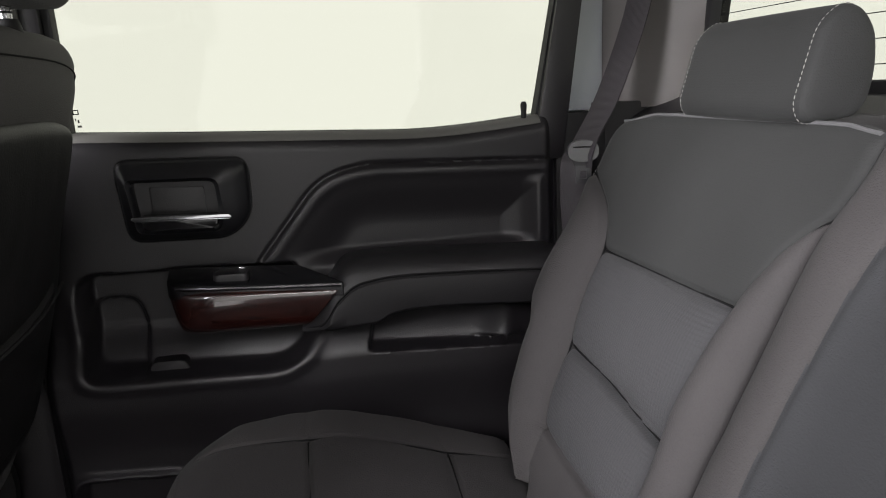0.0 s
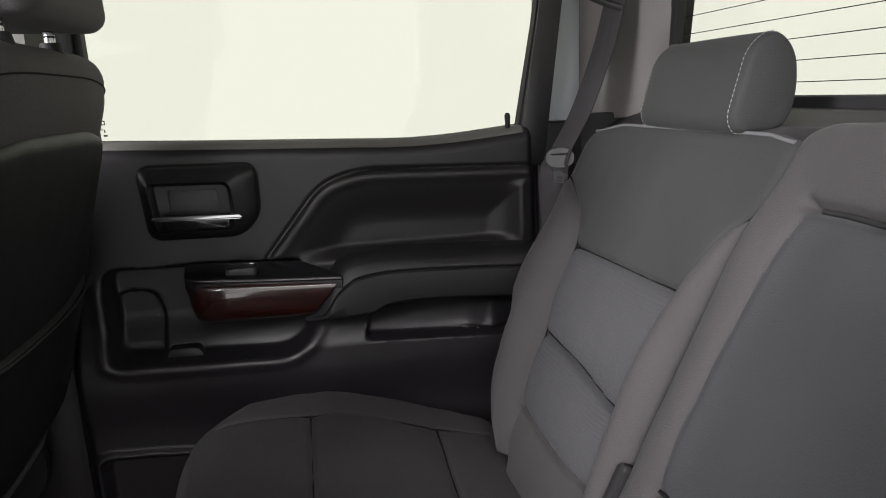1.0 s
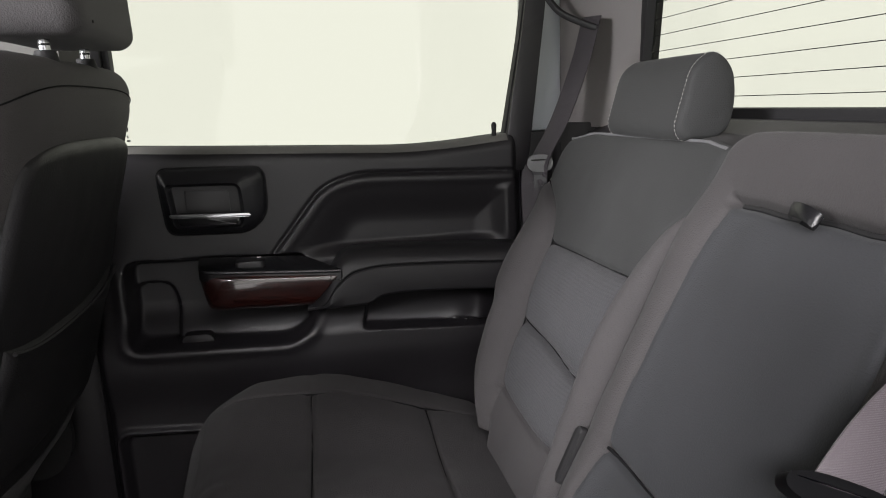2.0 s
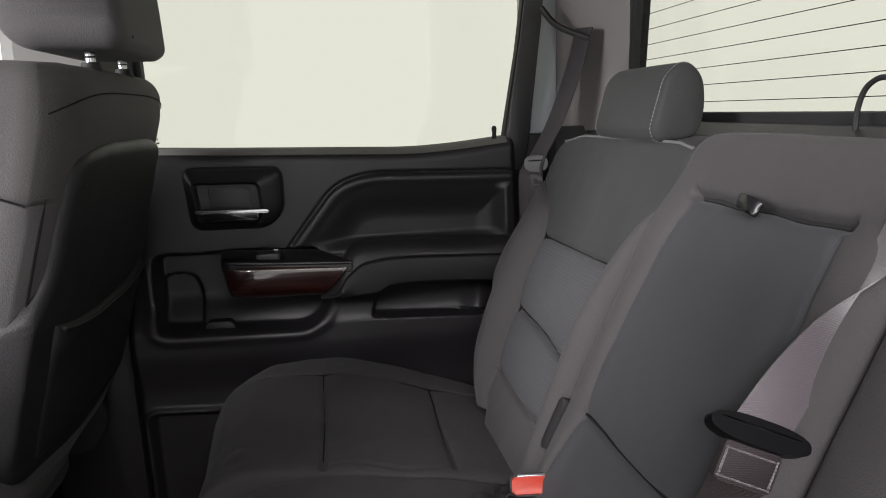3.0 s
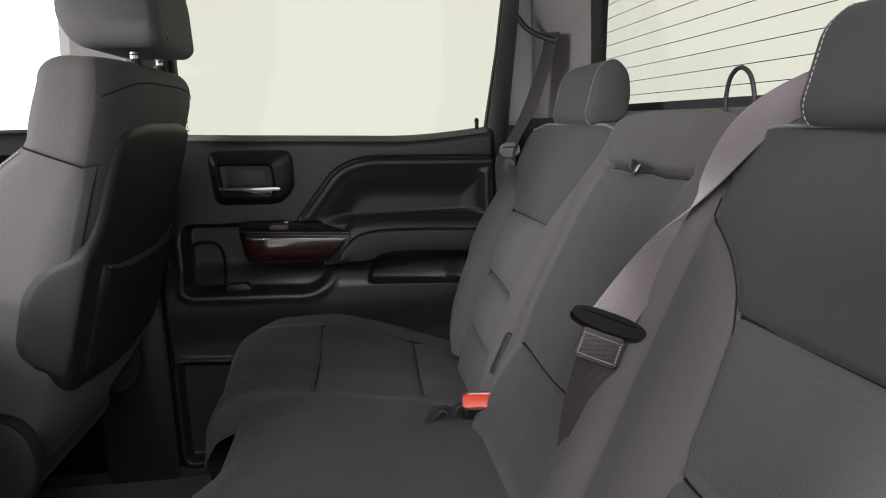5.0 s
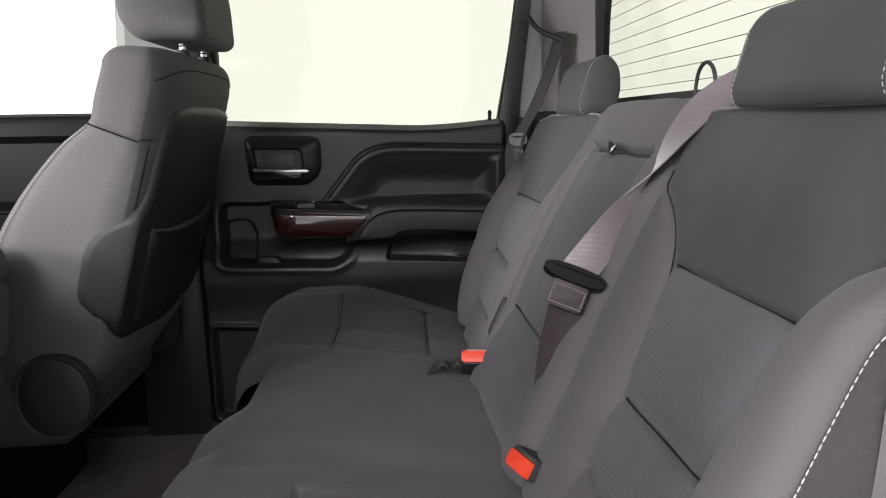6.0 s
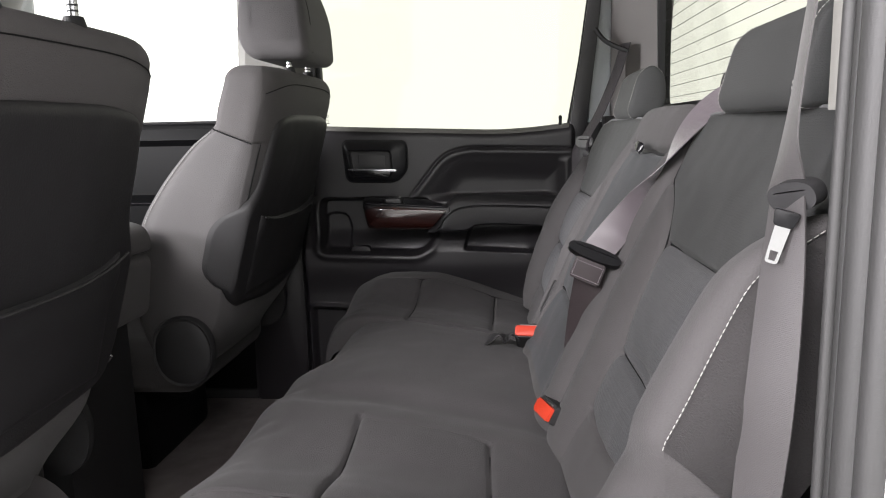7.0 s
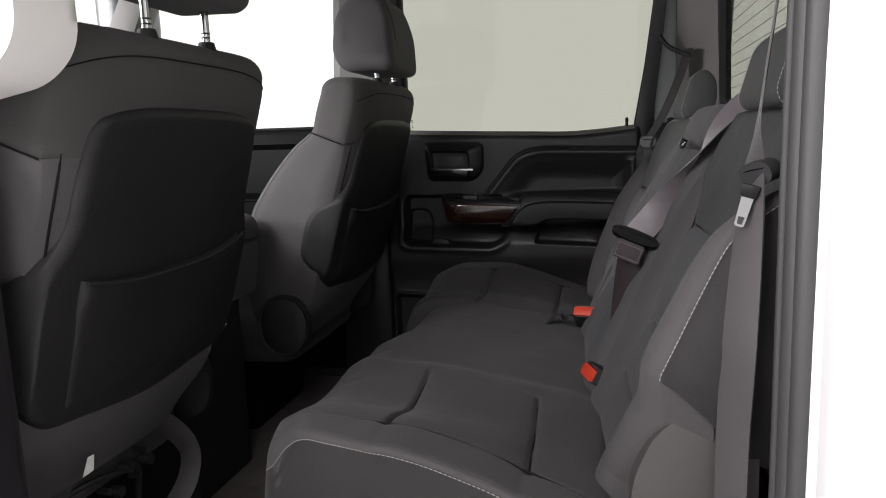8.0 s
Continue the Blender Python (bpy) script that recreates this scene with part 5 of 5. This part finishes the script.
# ---- front seats ----
def front_seat(cy, x0, lift, label):
    """A bucket seat seen from behind: upholstered shell, vinyl back panel with a pocket, headrest on two posts, cushion and base."""
    seat = tagged(new("front_seat"), label, "car seat", "front seats")
    inn = -1 if cy > 0 else 1
    rear = lambda z: x0 + 0.30 * (z - 1.45)
    half = hermite((0.86, 0.215), (0.95, 0.245), (1.10, 0.262), (1.25, 0.262), (1.36, 0.258), (1.44, 0.266), (1.50, 0.265))
    deep = hermite((0.86, 0.16), (1.0, 0.225), (1.15, 0.254), (1.207, 0.250), (1.27, 0.229), (1.331, 0.198), (1.378, 0.164), (1.402, 0.134), (1.414, 0.127), (1.45, 0.128), (1.50, 0.126))
    neck = 1.405

    def back_edge(z, t):
        """The rear face's x at t across the seat."""
        return rear(z) - 0.006 * smooth01((z - 1.46) / 0.04) - 0.045 * smooth01((0.99 - z) / 0.13) - 0.030 * abs(t) ** 9 - 0.004 * t * t

    def seat_ring(z):
        hw, d = half(z), deep(z)
        slant = 0.036 * math.exp(-((z - neck) / 0.06) ** 2)
        pts = [Vector((back_edge(z - slant, t), cy + hw * t, z - slant)) for t in (-1, -0.985, -0.95, -0.88, -0.7, -0.35, 0, 0.35, 0.7, 0.88, 0.95, 0.985, 1)]
        r = back_edge(z, 1)
        d -= rear(z) - r
        for t, q in ((1.004, 0.25), (1.008, 0.5), (1.006, 0.78), (0.99, 0.94), (0.95, 1.0), (0.86, 0.97), (0.72, 0.74), (0.4, 0.60), (0, 0.57), (-0.4, 0.60), (-0.72, 0.74), (-0.86, 0.97), (-0.95, 1.0), (-0.99, 0.94), (-1.006, 0.78), (-1.008, 0.5), (-1.004, 0.25)):
            pts.append(Vector((r - 0.3 * slant * (1 - q) - d * q, cy + hw * t, z - slant * (1 - q))))
        return pts

    lower = [0.86 + (neck - 0.86) * i / 34 for i in range(35)]
    upper = [neck + (1.50 - neck) * i / 12 for i in range(13)]
    crown, mid_x = seat_ring(1.50), rear(1.50) - 0.062
    crowns = []
    for a, k in [(15 * i, 1.0) for i in range(1, 7)] + [(90, 0.6), (90, 0.25)]:
        inset = 0.036 * (1 - math.cos(radians(a)))
        crowns.append([Vector((mid_x + (v.x - mid_x) * (1 - inset / 0.064) * k, cy + (v.y - cy) * (1 - inset / 0.262) * (0.3 + 0.7 * k), v.z + 0.036 * math.sin(radians(a)) + 0.006 * (1 - k))) for v in crown])
    body = part("backrest", loft([seat_ring(z) for z in lower]), FRONTCLOTH, seat, angle=75)
    part("shoulder", loft([seat_ring(z) for z in upper] + crowns), SHOULDER, body, "darker cloth shoulder", angle=85)
    for e in (-1, 1):
        pts = [Vector((rear(z) - deep(z) * 0.955, cy + e * half(z) * 0.998, z - 0.002)) for z in [1.03 + 0.37 * i / 40 for i in range(41)]]
        part("stitching", stitches(pts, 0.0065, 0.0045, 0.0009), THREAD, body, "pale contrast stitching")
        ring_at = seat_ring(neck)
        side = ring_at[12:18] if e > 0 else [ring_at[0]] + ring_at[:-6:-1]
        part("seam", tube([p + Vector((0, e * 0.0008, 0)) for p in side], 0.0016, 6), SEAM, body)
        pts = [Vector((back_edge(z, 0.94), cy + e * (half(z) * 0.94 + 0.0006), z)) for z in [1.235 + 0.14 * i / 20 for i in range(21)]]
        part("side_seam", tube(pts, 0.0018, 6), SEAM, body)
        part("stitching", stitches([p + Vector((-0.006, e * 0.0045, 0)) for p in pts], 0.006, 0.004, 0.0006), PIPING, body, "fine grey stitching")
    part("seam", tube([Vector((back_edge(1.499 - 0.030 * t ** 4, t) + 0.0004, cy + half(1.48) * t, 1.499 - 0.030 * t ** 4)) for t in [-0.97 + 1.94 * i / 30 for i in range(31)]], 0.0010, 6), SEAM, body)

    # vinyl back panel, wider at its foot
    pw = hermite((0.985, 0.175), (1.005, 0.222), (1.035, 0.254), (1.085, 0.272), (1.11, 0.275), (1.165, 0.2755), (1.205, 0.270), (1.235, 0.254), (1.258, 0.238), (1.285, 0.228), (1.33, 0.224), (1.39, 0.216), (1.412, 0.203), (1.43, 0.172))

    def surf(u, v, h):
        t = u / 0.25
        wrap = 0.056 * smooth01((1.275 - v) / 0.07) * smooth01((abs(u) - 0.256) / 0.021)
        return Vector((rear(v) + 0.010 - 0.012 * t * t * abs(t) - wrap + h * 0.95, cy + u, v - 0.3 * h))

    shell = part("back_panel", panel(surf, lambda v: -pw(v), pw, lambda q: 0.988 + 0.008 * math.cos(6.28 * q), lambda q: 1.430 - 0.012 * abs(2 * q - 1) ** 5, (0.020, 0.020, 0.030, 0.016), 150, 70, 0.010, (1, 0, -0.3)), VINYL, seat, "black vinyl back panel")
    part("map_pocket", panel(lambda u, v, h: surf(u, v, 0.003 + h + 0.007 * math.exp(-((v - 1.19) / 0.03) ** 2)), lambda v: -0.205, lambda v: min(pw(v) - 0.03, 0.205), lambda q: 1.025, lambda q: 1.196 + 0.028 * (abs(q - 0.45) * 1.8) ** 3,
         (0.016, 0.016, 0.012, 0.004), 30, 24, 0.012, (1, 0, -0.3)), VINYL, shell, "stretch map pocket")
    part("pocket_hem", tube([surf(-0.203 + 0.412 * i / 24, 1.196 + 0.028 * (abs(i / 24 - 0.45) * 1.8) ** 3 - 0.002, 0.011) for i in range(25)], 0.0028, 6), VINYL, shell)

    # headrest and posts
    hx, hz = rear(1.53) - 0.035, 1.553 + lift
    prof = rounded([(0.050, 0.012), (0.035, 0.0), (-0.088, 0.004), (-0.118, 0.05), (-0.108, 0.16), (-0.050, 0.210), (0.018, 0.198), (0.046, 0.12)], [0.02, 0.02, 0.03, 0.05, 0.06, 0.03, 0.04, 0.06], 5)
    secs = []
    for i in range(19):
        t = -1 + 2 * i / 18
        a = abs(t)
        k = 1.0 if a < 0.62 else math.sqrt(max(0.0, 1 - ((a - 0.62) / 0.38) ** 2 * 0.55))
        secs.append([Vector((hx + p.x * k, cy + 0.137 * math.sin(t * 1.40) / math.sin(1.40) * (1 - 0.16 * smooth01((p.y - 0.08) / 0.13)), hz + 0.10 + (p.y - 0.10) * k)) for p in prof])
    hr = part("headrest", loft(secs), FRONTCLOTH, seat, "charcoal cloth headrest", angle=55)
    for e in (-0.078, 0.078):
        part("post", tube([(hx - 0.01, cy + e, 1.50), (hx - 0.01, cy + e, 1.545), (hx - 0.01, cy + e, 1.62)], 0.0065, 12), CHROME, hr, "chrome headrest post")
        part("post_collar", tube([(hx - 0.01, cy + e, 1.525), (hx - 0.01, cy + e, 1.541)], [0.016, 0.012], 12), BLACK, hr)
        for z in (1.555, 1.548):
            part("notch", tube([(hx - 0.01, cy + e, z - 0.0012), (hx - 0.01, cy + e, z + 0.0012)], 0.0069, 10), BLACK, hr)
    part("headrest_seam", tube([Vector((hx + 0.0 + p.x * 1.004, cy + inn * 0.085, hz + 0.10 + (p.y - 0.10) * 1.004)) for p in prof if p.x > -0.02 and p.y > 0.015], 0.0012, 5), SEAM, hr)

    # cushion, hinge covers and base
    part("seat_cushion", box(bmesh.new(), (x0 - 0.46, cy, 0.86), (0.44, 0.48, 0.13), 0.05, seg=4), CLOTH, seat)
    for e in (-1, 1):
        bm = loft([oval(0, 0, r, r * 1.15, z, 28, 2.2) for z, r in ((0.0, 0.071), (0.016, 0.071), (0.021, 0.068), (0.019, 0.063), (0.022, 0.058), (0.024, 0.030))])
        bmesh.ops.transform(bm, matrix=Matrix.Translation((x0 - 0.250, cy + e * 0.250, 0.912)) @ Matrix.Rotation(radians(-90 * e), 4, "X"), verts=bm.verts)
        part("hinge_cover", bm, BLACK, seat, "black round hinge cover")
    boxed("pedestal", (x0 - 0.52, cy, 0.675), (0.24, 0.34, 0.20), GUIDEBLACK, seat, "black seat pedestal", 0.02)
    boxed("seat_pan", (x0 - 0.46, cy, 0.785), (0.34, 0.34, 0.03), GUIDEBLACK, seat, "", 0.008)
    return seat


driver = front_seat(-0.475, 0.370, 0.035, "charcoal cloth front seat near the open door")
passenger = front_seat(0.470, 0.405, 0.0, "charcoal cloth front seat by the far door")

# under the driver's seat: bracket bolts, plug, label and a loose loop of webbing
for i, (x, y, z) in enumerate([(0.185, -0.50, 0.775), (0.185, -0.44, 0.79), (0.185, -0.40, 0.805), (0.185, -0.47, 0.76), (0.185, -0.42, 0.765), (0.185, -0.385, 0.78)]):
    part("bolt", tube([(x - 0.04, y - 0.01, z + 0.045), (x - 0.018, y - 0.01, z + 0.045)], 0.010 if i % 2 else 0.006, 8), STEEL if i % 2 == 0 else BLACK, driver, "steel bolt")
part("harness", tube(smooth_path([(0.10, -0.58, 0.82), (0.14, -0.53, 0.84), (0.15, -0.46, 0.83), (0.14, -0.40, 0.81), (0.12, -0.38, 0.74)], 6), 0.006, 8), BLACK, driver, "black wiring harness")
part("tag", prism([(-0.014, -0.012), (0.010, -0.011), (0.015, 0.013), (0.001, 0.014)], lambda u, v, w: (0.188 - w, -0.575 + u, 0.897 + v), 0.001, 0), PAPER, driver, "small white label")
part("loose_strap", ribbon([(0.12, -0.36, 0.895), (0.145, -0.305, 0.85), (0.165, -0.275, 0.79), (0.165, -0.29, 0.735), (0.15, -0.33, 0.69), (0.13, -0.37, 0.65)], [(0.2, 0.5, 0.8), (0.35, 0.4, 0.8), (0.9, 0.3, 0.3), (0.9, 0.1, -0.3), (0.6, -0.3, -0.6), (0.6, -0.3, -0.6)], 0.040), WEBPALE, driver, "grey webbing loop")
part("belt_tag", box(bmesh.new(), (0, 0, 0), (0.030, 0.003, 0.010), 0.001, Matrix.Translation((0.325, -0.735, 1.455)) @ Matrix.Rotation(radians(-35), 4, "Y")), BLACK, driver)

# folded centre seat between the front seats
console = tagged(new("centre_console"), "charcoal cloth folded centre seat used as armrest", "console")
out = rounded([(-0.42, 1.02), (0.115, 1.01), (0.135, 1.15), (-0.42, 1.15)], 0.03)
part("base", prism(out, lambda u, v, w: (u, -0.145 + w, v), 0.29, 0.02, 3), FRONTCLOTH, console)
out = rounded([(-0.42, 1.153), (0.137, 1.153), (0.130, 1.205), (0.07, 1.222), (-0.42, 1.222)], [0.01, 0.02, 0.03, 0.03, 0.02])
part("lid", prism(out, lambda u, v, w: (u, -0.148 + w, v), 0.296, 0.02, 3), FRONTCLOTH, console, "padded armrest lid")
boxed("stand", (-0.12, 0, 0.80), (0.40, 0.24, 0.44), BLACK, console, "black plastic stand")
part("hook", tube([(0.128, -0.05, 1.0), (0.138, -0.05, 0.985), (0.13, -0.05, 0.975)], 0.004, 6), CHROME, console)

# door mirror outside the far front window
mirror = tagged(new("door_mirror"), "dark door mirror outside the far front window", "mirror")
part("housing", box(bmesh.new(), (-0.80, 1.06, 1.90), (0.12, 0.26, 0.20), 0.04, seg=4), MIRRORGREY, mirror)
part("arm", box(bmesh.new(), (-0.78, 0.92, 1.62), (0.08, 0.20, 0.06), 0.02), BLACK, mirror)
